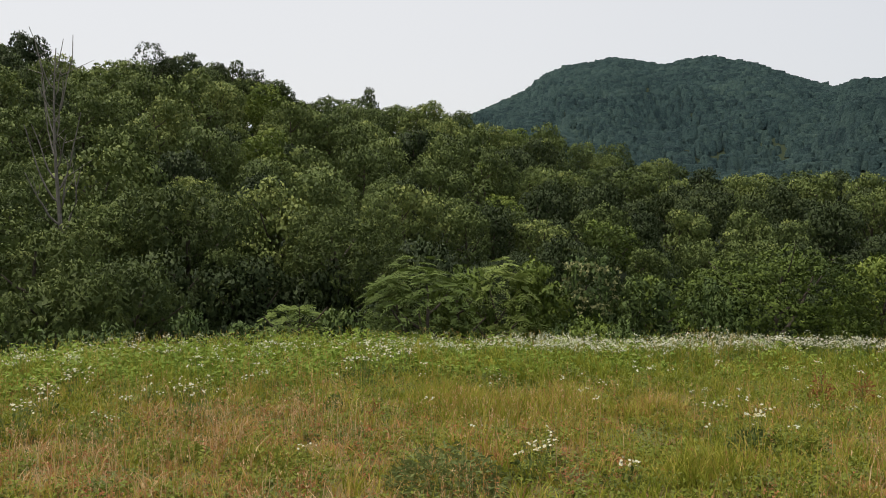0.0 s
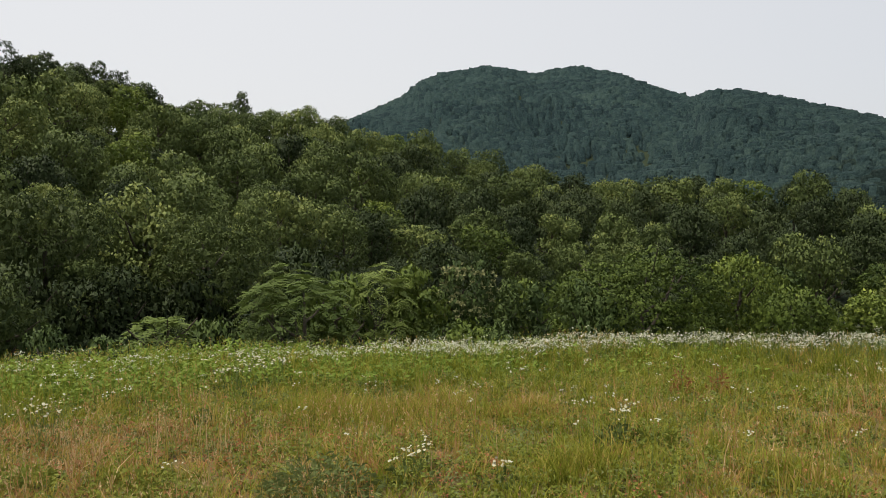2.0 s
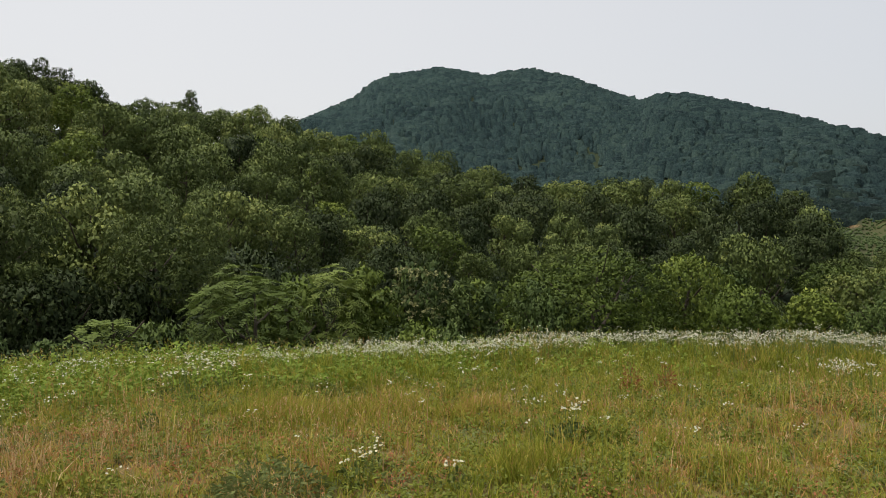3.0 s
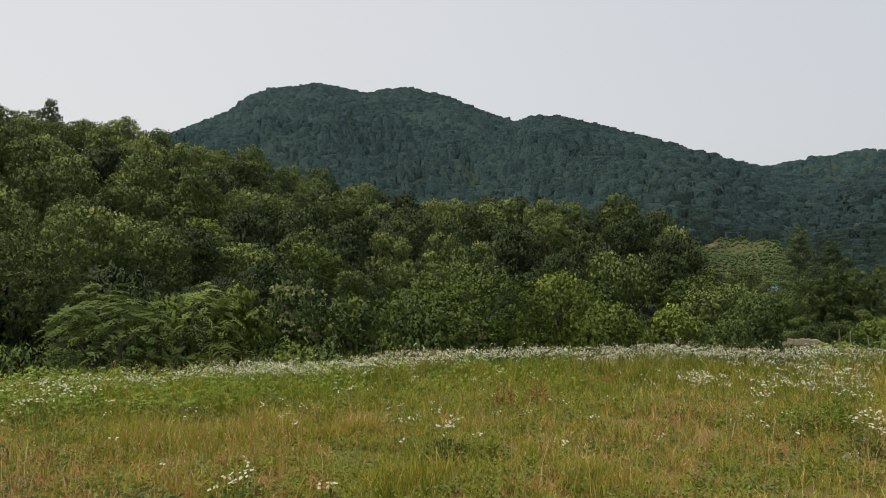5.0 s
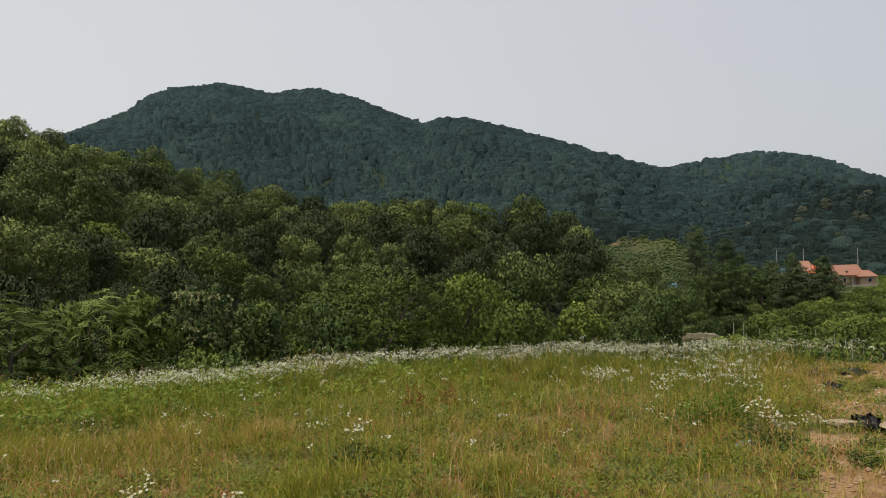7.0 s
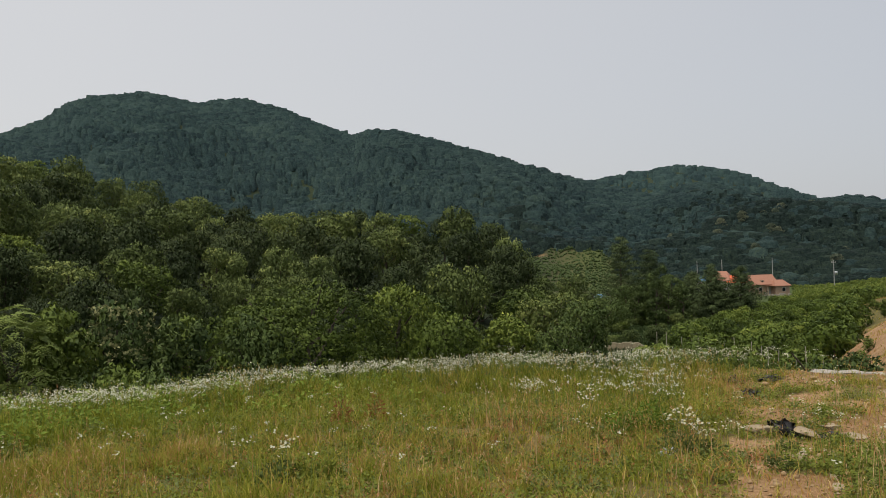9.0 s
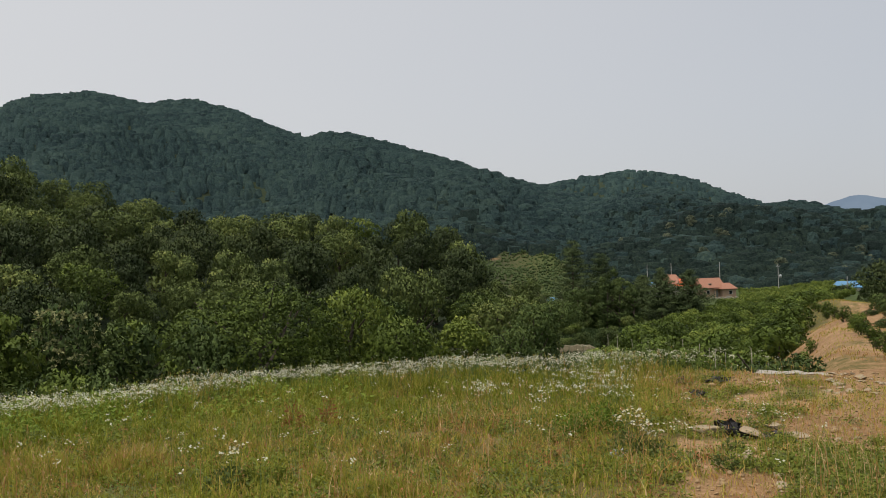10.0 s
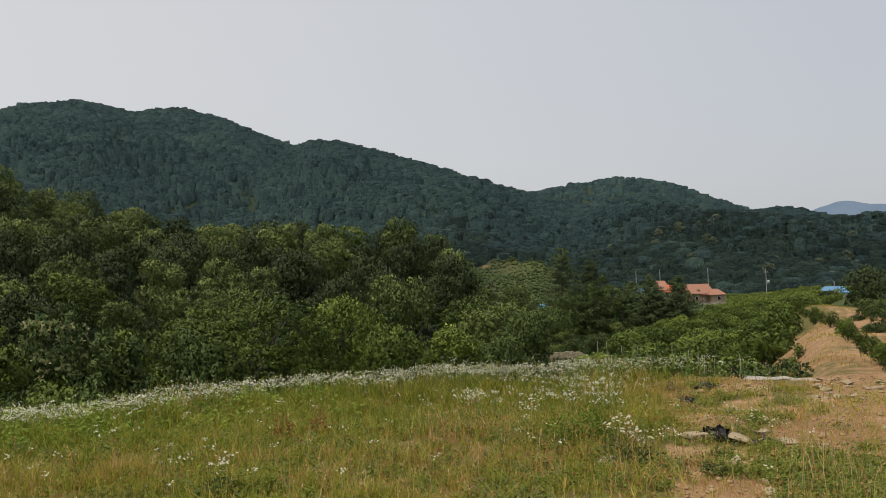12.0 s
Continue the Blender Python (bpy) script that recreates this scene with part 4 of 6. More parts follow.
def build_dead_tree():
    rng = np.random.RandomState(5)
    x, y = polar(-25.75, 26.5)
    z = put_on(x, y)
    h = 1.7 + 26.5 * math.tan(radians(11.4)) - z
    s = np.linspace(0, 1, 12)[:, None]
    line = np.concatenate([0.12 * s + 0.10 * np.sin(6 * s), 0.1 * np.sin(5 * s), s * h], 1)
    pieces = [tube(line, 0.095 * (1 - s[:, 0]) + 0.014, 8)]
    limbs = []
    for i in range(15):
        f = 0.45 + 0.5 * i / 15
        start = np.array([np.interp(f, s[:, 0], line[:, k]) for k in range(3)])
        a = 3.1 * (i % 2) + rng.uniform(-0.9, 0.9)
        n = rng.uniform(0.8, 2.2) * (1.35 - f * 0.6)
        q = np.linspace(0, 1, 7)[:, None]
        up = rng.uniform(0.7, 1.6)
        path = start + q * [[math.cos(a) * n * 0.42, math.sin(a) * n * 0.4, 0]] + [[0, 0, 1]] * (q ** 1.6 * n * up) + rng.normal(0, 0.03, (7, 3)) * q
        twigs = []
        twigs.append(tube(path, 0.045 * (1.2 - f) * (1 - 0.85 * q[:, 0]) + 0.008, 5))
        for _ in range(2):
            g = rng.randint(2, 6)
            twig = path[g] + np.linspace(0, 1, 4)[:, None] * (rng.normal(0, 0.35, 3) + [0, 0, 0.3])
            twigs.append(tube(twig, (0.012, 0.010, 0.008, 0.005), 4))
        limbs.append(join(twigs))
    t = thing("dead_tree", "tall bare grey dead tree standing before the wood", "tree", at=Matrix.Translation((x, y, z)))
    part("trunk", smooth(mesh_of("trunk", *join(pieces), DEADWOOD)), t)
    for limb in limbs:
        part("branch", smooth(mesh_of("branch", *limb, DEADWOOD)), t)


build_dead_tree()


# ---- the meadow ----
def bare_at(x, y):
    return land(x, y)[1]


def scatter(rng, n, lo, hi, a0=-34, a1=70):
    az = np.radians(rng.uniform(a0, a1, n))
    d = np.sqrt(rng.uniform(0, 1, n) * (hi ** 2 - lo ** 2) + lo ** 2)
    return d * np.sin(az), d * np.cos(az)


def blades(rng, x, y, height, width, bend):
    """Grass blades as tapered, bent strips: two quads' worth of triangles and a tip."""
    n = len(x)
    z = land(x, y)[0]
    a = rng.uniform(0, 6.283, n)
    side = np.stack([np.cos(a), np.sin(a), 0 * a], -1)
    lean_a = rng.uniform(0, 6.283, n)
    lean = np.stack([np.cos(lean_a), np.sin(lean_a), 0 * a], -1) * (bend * rng.uniform(0.2, 1.4, n) * height)[:, None]
    root = np.stack([x, y, z - 0.01], -1)
    w = (width * rng.uniform(0.6, 1.3, n))[:, None] * side
    mid = root + lean * 0.3 + np.stack([0 * a, 0 * a, height * 0.6], -1)
    tip = root + lean + np.stack([0 * a, 0 * a, height], -1)
    v = np.stack([root - w, root + w, mid + w * 0.8, mid - w * 0.8, tip], 1).reshape(-1, 3)
    q = np.arange(n)[:, None] * 5
    return v, np.concatenate([q + [0, 1, 2], q + [0, 2, 3], q + [3, 2, 4]])


def grass_object(name, label, v, f, dry=None, material=None):
    me = mesh_of(name, v, f, material or GRASS)
    if dry is not None:
        me.attributes.new("dry", "FLOAT", "POINT").data.foreach_set("value", np.repeat(dry, 5).astype(np.float32))
    thing(name, label, "grass", kind="stuff", data=me)


def dryness(x, y):
    """Straw and rust coloured stretches of the meadow."""
    r, az = np.hypot(x, y), np.degrees(np.arctan2(x, y))
    d = 0.30 * smoothstep(8.6, 6.0, r) * smoothstep(16, -4, az) + 0.22 * wave(x, y, 2.2, 31) + 0.20 * wave(x, y, 0.7, 32)
    d = d + 0.20 * smoothstep(32, 40, az) * smoothstep(52, 44, az) * smoothstep(6.5, 8, r) * smoothstep(10, 9, r)
    d = d + 0.14 * smoothstep(48, 53, az) - 0.11 * smoothstep(0, 6, az) * smoothstep(30, 22, az)
    return d - 0.24 * smoothstep(7.4, 9.4, r) * smoothstep(54, 48, az) - 0.08


def build_grass():
    rng = np.random.RandomState(41)
    # two thirds of the blades stand in tufts, each of one tone and height
    tx, ty = scatter(rng, 9500, 4.4, 12.6)
    per = 11
    x, y = scatter(rng, 55000, 4.4, 12.6)
    tone = np.concatenate([rng.normal(0, 0.08, len(x)), np.repeat(rng.normal(0, 0.20, len(tx)), per)])
    rise = np.concatenate([rng.uniform(0.5, 0.9, len(x)), np.repeat(rng.uniform(0.6, 1.5, len(tx)), per)])
    x = np.concatenate([x, np.repeat(tx, per) + rng.normal(0, 0.028, len(tx) * per)])
    y = np.concatenate([y, np.repeat(ty, per) + rng.normal(0, 0.028, len(ty) * per)])
    keep = rng.uniform(0, 1, len(x)) > 0.93 * smoothstep(0.25, 0.7, bare_at(x, y))
    x, y, tone, rise = x[keep], y[keep], tone[keep], rise[keep]
    r = np.hypot(x, y)
    tuft = 0.5 + 0.5 * np.clip(wave(x, y, 0.8, 21), -1, 1)
    brow = np.interp(np.degrees(np.arctan2(x, y)), EDGE_AZ, EDGE_R)
    tall = rise * rng.uniform(0.05, 0.145, len(x)) * (0.45 + 0.85 * tuft) * (1 + 0.7 * smoothstep(brow - 1.5, brow + 0.5, r)) * (1 - 0.62 * smoothstep(50, 55, np.degrees(np.arctan2(x, y))) * smoothstep(5.6, 6.6, r))
    v, f = blades(rng, x, y, tall, 0.0034 + 0.0002 * r, 0.9)
    grass_object("meadow_grass", "green and straw-coloured meadow grass with rusty patches", v, f, dryness(x, y) + tone)
    # taller flowering stalks with small seed heads
    x, y = scatter(rng, 21000, 4.4, 12.3)
    keep = (rng.uniform(0, 1, len(x)) > smoothstep(0.2, 0.6, bare_at(x, y))) & (rng.uniform(-1, 1, len(x)) < wave(x, y, 1.6, 22) + 0.5 * wave(x, y, 0.5, 24) + 0.05)
    x, y = x[keep], y[keep]
    v, f = blades(rng, x, y, rng.uniform(0.18, 0.44, len(x)), 0.0022, 0.3)
    dry = dryness(x, y) + 0.16 + rng.normal(0, 0.12, len(x))
    grass_object("tall_grass_stalks", "thin tall straw-coloured grass stalks", v, f, dry)
    tips = np.repeat(v.reshape(-1, 5, 3)[:, 4], 5, 0) - rng.uniform(0, 0.07, (len(x) * 5, 1)) * [0, 0, 1]
    hv, hf = leaf_cards(tips, rng.normal(0, 0.5, tips.shape) + [0, 0, 1.0], 0.024, 0.006, 0.0, rng, plain_leaf=True)
    me = mesh_of("seed_heads", hv, hf, GRASS)
    me.attributes.new("dry", "FLOAT", "POINT").data.foreach_set("value", np.repeat(dry + 0.2, 15).astype(np.float32))
    thing("seed_heads", "pale seed heads of the tall grass", "grass", kind="stuff", data=me)
    # about the eye's own place
    x, y = scatter(rng, 16000, 0.2, 4.5, -34, 70)
    keep = rng.uniform(0, 1, len(x)) > 0.93 * smoothstep(0.25, 0.7, bare_at(x, y))
    x, y = x[keep], y[keep]
    v, f = blades(rng, x, y, rng.uniform(0.04, 0.16, len(x)), 0.0042, 0.8)
    grass_object("short_grass", "short trodden meadow grass", v, f, dryness(x, y) + rng.normal(0, 0.12, len(x)))
    # all round behind, so that the place closes
    x, y = scatter(rng, 34000, 0.2, 12.5, 70, 326)
    keep = rng.uniform(0, 1, len(x)) > smoothstep(0.25, 0.7, bare_at(x, y))
    x, y = x[keep], y[keep]
    v, f = blades(rng, x, y, rng.uniform(0.08, 0.28, len(x)), 0.006, 0.5)
    grass_object("rough_grass", "thin rough meadow grass", v, f, dryness(x, y))

    # rough grass on the valley floor
    x, y = scatter(rng, 16000, 40, 95, 41, 50.5)
    v, f = blades(rng, x, y, rng.uniform(0.12, 0.42, len(x)), 0.035, 0.7)
    grass_object("valley_grass", "rough green grass on the valley floor", v, f, -0.30 + 0.25 * wave(x, y, 9, 39), LEAF_CROP)

    # dry grass on the sandy spur and along the foot of the meadow
    x, y = scatter(rng, 55000, 13.5, 78, 56, 74)
    keep = rng.uniform(-1, 1, len(x)) < 0.7 * wave(x, y, 6, 33) + 0.6 * wave(x, y, 1.9, 38) - 0.55
    x, y = x[keep], y[keep]
    v, f = blades(rng, x, y, rng.uniform(0.05, 0.15, len(x)), 0.014, 1.0)
    grass_object("dry_grass", "yellow dry grass on the sandy slope", v, f, 0.20 + 0.20 * wave(x, y, 7, 34))


build_grass()


def build_stubble():
    """Short dry stalks and sparse low tufts on the sandy ground."""
    rng = np.random.RandomState(43)
    x, y = scatter(rng, 30000, 4.6, 13.0, 50, 73)
    keep = (bare_at(x, y) > 0.35) & (rng.uniform(-1, 1, len(x)) < 0.9 * wave(x, y, 1.1, 35) + 0.5 * wave(x, y, 0.35, 36) - 0.25)
    x, y = x[keep], y[keep]
    v, f = blades(rng, x, y, rng.uniform(0.02, 0.10, len(x)) * rng.uniform(0.6, 1.6, len(x)), 0.0034, 1.0)
    grass_object("dry_stubble", "short dry straw-coloured stubble on the sandy soil", v, f, 0.10 + 0.3 * wave(x, y, 1.5, 37))


build_stubble()


def flower_arrays(rng, at, size):
    """Daisy heads: a ring of petals and a raised disc. Gives corners, faces and which faces are discs."""
    n = len(at)
    tilt = rng.normal(0, 0.35, (n, 2))
    up = unit(np.stack([tilt[:, 0], tilt[:, 1] - 0.25, np.ones(n)], -1))
    a = unit(np.cross(up, [[1.0, 0.1, 0.0]]))
    b = np.cross(up, a)
    ang = np.linspace(0, 2 * np.pi, 6, endpoint=False)
    s = (size * rng.uniform(0.75, 1.2, n))[:, None, None]
    ring = (a[:, None] * np.cos(ang)[None, :, None] + b[:, None] * np.sin(ang)[None, :, None]) * s * np.array([1, 0.86] * 3)[None, :, None]
    rim = at[:, None] + ring + up[:, None] * s * 0.12
    disc = at[:, None] + ring[:, ::2] * 0.36 + up[:, None] * s * 0.16
    v = np.concatenate([at[:, None], rim, disc, (at + up * s[:, 0] * 0.3)[:, None]], 1).reshape(-1, 3)
    k = 11
    q = np.arange(n)[:, None] * k
    petals = [q + [0, 1 + i, 1 + (i + 1) % 6] for i in range(6)]
    discs = [q + [10, 7 + i, 7 + (i + 1) % 3] for i in range(3)]
    f = np.concatenate(petals + discs)
    return v, f, len(petals) * n


def simple_heads(rng, at, size):
    """Tiny far flower heads: shallow five-sided cups."""
    n = len(at)
    up = unit(np.stack([rng.normal(0, 0.35, n), rng.normal(-0.25, 0.35, n), np.ones(n)], -1))
    a = unit(np.cross(up, [[1.0, 0.1, 0.0]]))
    b = np.cross(up, a)
    ang = np.linspace(0, 2 * np.pi, 5, endpoint=False)
    s = (size * rng.uniform(0.75, 1.2, n))[:, None, None]
    rim = at[:, None] + (a[:, None] * np.cos(ang)[None, :, None] + b[:, None] * np.sin(ang)[None, :, None]) * s + up[:, None] * s * 0.2
    v = np.concatenate([at[:, None], rim], 1).reshape(-1, 3)
    q = np.arange(n)[:, None] * 6
    return v, np.concatenate([q + [0, 1 + i, 1 + (i + 1) % 5] for i in range(5)])


def heads_mesh(name, rng, at, size):
    v, f, cut = flower_arrays(rng, at, size)
    me = mesh_of(name, v, f, PETAL)
    me.materials.append(YOLK)
    which = np.zeros(len(f), np.int32)
    which[cut:] = 1
    me.polygons.foreach_set("material_index", which)
    return me


def stem_arrays(rng, root, top):
    """Thin three-sided stems."""
    n = len(root)
    a = rng.uniform(0, 6.283, n)
    off = [np.stack([np.cos(a + k * 2.094), np.sin(a + k * 2.094), 0 * a], -1) * 0.0022 for k in range(3)]
    v = np.stack([root + off[0], root + off[1], root + off[2], top + off[0] * 0.6, top + off[1] * 0.6, top + off[2] * 0.6], 1).reshape(-1, 3)
    q = np.arange(n)[:, None] * 6
    return v, np.concatenate([q + [i, (i + 1) % 3, 3 + (i + 1) % 3, 3 + i] for i in range(3)])


def build_flower_band():
    """White fleabane along the brow of the meadow, thinner towards the left, and scattered plants nearer."""
    rng = np.random.RandomState(51)
    x, y = scatter(rng, 26000, 5.0, 12.6, -33, 62)
    r, az = np.hypot(x, y), np.degrees(np.arctan2(x, y))
    edge = np.interp(az, EDGE_AZ, EDGE_R)
    band = smoothstep(edge - 0.25, edge + 0.35, r) * (1 - smoothstep(edge + 0.9, edge + 1.3, r)) * np.interp(az, (-33, -8, 0, 8, 45, 56, 59.5, 61.5), (0.15, 0.18, 0.30, 1.0, 1.0, 0.8, 0.4, 0.05))
    patch = smoothstep(0.55, 1.1, wave(x, y, 1.5, 61)) * smoothstep(5.0, 7.5, r) * 0.30
    right = smoothstep(36, 40, az) * smoothstep(52, 48, az) * smoothstep(8, 9.4, r) * 0.5
    keep = rng.uniform(0, 1, len(x)) < np.maximum(np.maximum(band * 0.9, patch * np.interp(az, (-5, 5, 28, 36), (0.42, 0.22, 0.22, 0.5))), np.maximum(right * smoothstep(-0.2, 0.8, wave(x, y, 1.2, 62)), np.interp(r, (6.5, 8.5), (0.003, 0.010))))
    x, y, r = x[keep], y[keep], r[keep]
    z = land(x, y)[0]
    tall = rng.uniform(0.25, 0.37, len(x)) * np.where(rng.uniform(0, 1, len(x)) < 0.06, 1.25, 1)
    root = np.stack([x, y, z], -1)
    top = root + np.stack([rng.normal(0, 0.04, len(x)), rng.normal(0, 0.04, len(x)), tall], -1)
    me = mesh_of("fleabane_stems", *stem_arrays(rng, root, top), STEM)
    thing("fleabane_stems", "thin green stems of the wild white daisies", "flower", kind="stuff", data=me)
    k = rng.randint(4, 10, len(x))
    at = np.repeat(top, k, 0)
    at = at + np.stack([rng.normal(0, 0.026, len(at)), rng.normal(0, 0.026, len(at)), rng.normal(-0.004, 0.010, len(at))], -1)
    thing("fleabane_flowers", "small white wild daisies with yellow centres", "flower", kind="stuff", data=mesh_of("fleabane_flowers", *simple_heads(rng, at, np.repeat(np.interp(r, (5, 8, 11), (0.0095, 0.0088, 0.0076)), k)), PETAL))


build_flower_band()


def leafy_clump(rng, width, height, count, length, wide):
    """A low plant of many leaves that rise from one root."""
    a, d = rng.uniform(0, 6.283, count), np.sqrt(rng.uniform(0, 1, count)) * width
    z = rng.uniform(0.1, 1, count) * height * np.sqrt(np.maximum(0.05, 1 - (d / width) ** 2))
    at = np.stack([np.cos(a) * d, np.sin(a) * d, z], -1)
    out = at * [1, 1, 0.4] / width + rng.normal(0, 0.5, at.shape) + [0, 0, 0.35]
    return leaf_cards(at, out, length, wide, 0.25, rng)


WEED = foliage("weed_leaves", (0.095, 0.125, 0.020), (0.195, 0.225, 0.036), (0.33, 0.34, 0.070))
WEED_DARK = foliage("mugwort_leaves", (0.060, 0.085, 0.022), (0.125, 0.155, 0.042), (0.24, 0.26, 0.085))


HEADS = [heads_mesh("flower_head", np.random.RandomState(i), np.zeros((1, 3)), 0.0135) for i in range(4)]


def daisy_clump(x, y, width, height, flowers, seed, label, leaves=160, spread=0.6, shift=0.0):
    rng = np.random.RandomState(seed)
    t = thing("daisy_clump", label, "flower", "flower clumps in the meadow", Matrix.Translation((x, y, put_on(x, y))))
    part("foliage", mesh_of("foliage", *leafy_clump(rng, width, height * 0.55, leaves, 0.07, 0.026), WEED_DARK), t)
    n = max(4, flowers // 3)
    a, d = rng.uniform(0, 6.283, n), np.sqrt(rng.uniform(0, 1, n)) * width * spread
    root = np.stack([np.cos(a) * d * 0.4 + shift * 0.5, np.sin(a) * d * 0.4, 0 * a], -1)
    top = np.stack([np.cos(a) * d + shift, np.sin(a) * d, height * rng.uniform(0.75, 1.08, n)], -1)
    for r0, r1 in zip(root, top):
        part("stem", mesh_of("stem", *stem_arrays(rng, r0[None], r1[None]), STEM), t)
    at = np.repeat(top, 3, 0) + rng.normal(0, 0.022, (n * 3, 3)) * [1, 1, 0.5]
    for p in at:
        part("flower_head", HEADS[rng.randint(4)], t, at=Matrix.Translation(p) @ pose(0, 0, 0, rng.uniform(-20, 20), rng.uniform(-20, 20), rng.uniform(0, 360)) @ Matrix.Scale(rng.uniform(0.8, 1.2), 4))
    return t


def weed_clump(name, x, y, width, height, count, length, wide, seed, label, material):
    rng = np.random.RandomState(seed)
    t = thing(name, label, "plant", "", Matrix.Translation((x, y, put_on(x, y))))
    part("foliage", mesh_of("foliage", *leafy_clump(rng, width, height, count, length, wide), material), t)
    part("stem", mesh_of("stem", *tube(np.array([(0, 0, -0.02), (0.01, 0, height * 0.4), (0.0, 0.01, height * 0.8)]), (0.006, 0.005, 0.003), 5), STEM), t)
    return t


WEED_GREY = foliage("grey_weed_leaves", (0.085, 0.115, 0.034), (0.155, 0.185, 0.060), (0.28, 0.30, 0.11))
SORREL = foliage("rusty_sorrel", (0.22, 0.08, 0.035), (0.34, 0.13, 0.06), (0.46, 0.20, 0.10))
CREEPER = foliage("creeping_weed", (0.10, 0.16, 0.022), (0.18, 0.25, 0.035), (0.30, 0.38, 0.07))

daisy_clump(2.33, 6.02, 0.17, 0.33, 42, 1, "white daisies rising from a dark green clump", shift=0.05, leaves=240)
weed_clump("weed", 2.58, 5.88, 0.22, 0.17, 520, 0.06, 0.022, 2, "low bright green leafy weed beside the daisies", WEED)
daisy_clump(0.60, 5.28, 0.17, 0.26, 42, 3, "loose white daisies on thin stems in the dry grass", leaves=40, spread=0.9)
daisy_clump(0.74, 5.62, 0.12, 0.24, 18, 24, "few white daisies on thin stems in the grass", leaves=30)
daisy_clump(1.18, 5.2, 0.13, 0.20, 20, 4, "few low white daisies in the dry grass", leaves=40)
daisy_clump(5.62, 4.92, 0.26, 0.40, 110, 5, "tall white daisies over dark green leaves", leaves=220)
daisy_clump(5.72, 4.72, 0.20, 0.30, 60, 6, "white daisies by the sandy ground", leaves=160)
daisy_clump(-2.2, 7.05, 0.22, 0.40, 66, 7, "spray of white daisies in the rusty grass", leaves=60, spread=0.85)
daisy_clump(-3.46, 6.4, 0.26, 0.32, 70, 8, "spray of white daisies in the rusty grass", leaves=70, spread=0.9)
daisy_clump(-3.5, 7.0, 0.22, 0.30, 44, 9, "small white daisies in the meadow grass", leaves=60)
daisy_clump(-3.67, 8.0, 0.30, 0.34, 54, 25, "small white daisies in the meadow grass", leaves=60)
daisy_clump(-0.86, 8.45, 0.34, 0.46, 120, 10, "broad stand of white daisies in the meadow", leaves=90, spread=0.9)
daisy_clump(-0.5, 9.3, 0.28, 0.36, 60, 11, "small white daisies in the meadow grass", leaves=60)
weed_clump("mugwort", 0.02, 5.15, 0.38, 0.27, 1100, 0.06, 0.017, 12, "grey-green bushy weed in the dry grass", WEED_GREY)
weed_clump("weed", -1.28, 5.78, 0.34, 0.12, 700, 0.05, 0.022, 13, "low bright green leafy weed on the dry ground", WEED)
weed_clump("weed", -2.1, 5.92, 0.34, 0.14, 700, 0.05, 0.022, 14, "low bright green leafy weed on the dry ground", WEED)
weed_clump("weed", 6.05, 5.65, 0.20, 0.30, 420, 0.06, 0.02, 15, "upright bright green leafy weed", CREEPER)
weed_clump("weed", 5.75, 5.75, 0.22, 0.22, 380, 0.06, 0.02, 16, "bright green leafy weed", CREEPER)
weed_clump("weed", 6.48, 4.46, 0.10, 0.10, 180, 0.045, 0.016, 17, "small green weed on the sandy ground", WEED_DARK)
weed_clump("weed", 5.62, 3.93, 0.10, 0.11, 160, 0.045, 0.016, 18, "small dark green weed on the sandy ground", WEED_DARK)
weed_clump("weed", -0.99, 7.29, 0.10, 0.15, 150, 0.05, 0.022, 21, "small dark green weed in the grass", WEED_DARK)
weed_clump("sorrel", 3.75, 7.9, 0.10, 0.30, 180, 0.06, 0.008, 26, "rusty red seed stalks of sorrel", SORREL)
weed_clump("sorrel", 4.07, 7.75, 0.10, 0.32, 200, 0.06, 0.008, 27, "rusty red seed stalks of sorrel", SORREL)
weed_clump("sorrel", -0.62, 7.0, 0.08, 0.18, 120, 0.05, 0.008, 28, "small rusty red sorrel in the grass", SORREL)


def tussock(x, y, width, height, count, seed, label, dry):
    """A tuft of long arching blades with thin stalks above."""
    rng = np.random.RandomState(seed)
    t = thing("grass_tussock", label, "grass", "grass tussocks in the meadow", Matrix.Translation((x, y, 0)))
    pieces, tones = [], []
    for n, h, w, bend, shift in ((count, height, 0.0038, 0.75, 0), (count // 8, height * 1.5, 0.0022, 0.3, 0.12)):
        a, d = rng.uniform(0, 6.283, n), np.sqrt(rng.uniform(0, 1, n)) * width
        px, py = x + np.cos(a) * d, y + np.sin(a) * d
        tall = h * rng.uniform(0.5, 1.1, n) * np.sqrt(np.maximum(0.15, 1 - (d / width) ** 2))
        v, f = blades(rng, px, py, tall, w, bend)
        pieces.append((v - [x, y, 0], f))
        tones.append(np.repeat(dry + shift + rng.normal(0, 0.16, n), 5))
    me = mesh_of("foliage", *join(pieces), GRASS)
    me.attributes.new("dry", "FLOAT", "POINT").data.foreach_set("value", np.concatenate(tones).astype(np.float32))
    part("foliage", me, t)


tussock(3.07, 4.85, 0.40, 0.22, 1000, 19, "green grass tussock with arching blades", -0.16)
tussock(0.2, 7.6, 0.62, 0.32, 1700, 20, "pale green grass tussock with arching blades", -0.1)
tussock(1.1, 7.65, 0.6, 0.29, 1500, 22, "pale green grass tussock with arching blades", -0.05)
tussock(1.75, 5.3, 0.34, 0.23, 800, 23, "green grass tussock with arching blades", -0.2)
tussock(2.04, 7.5, 0.32, 0.26, 700, 29, "straw-coloured grass tussock gone to seed", 0.12)


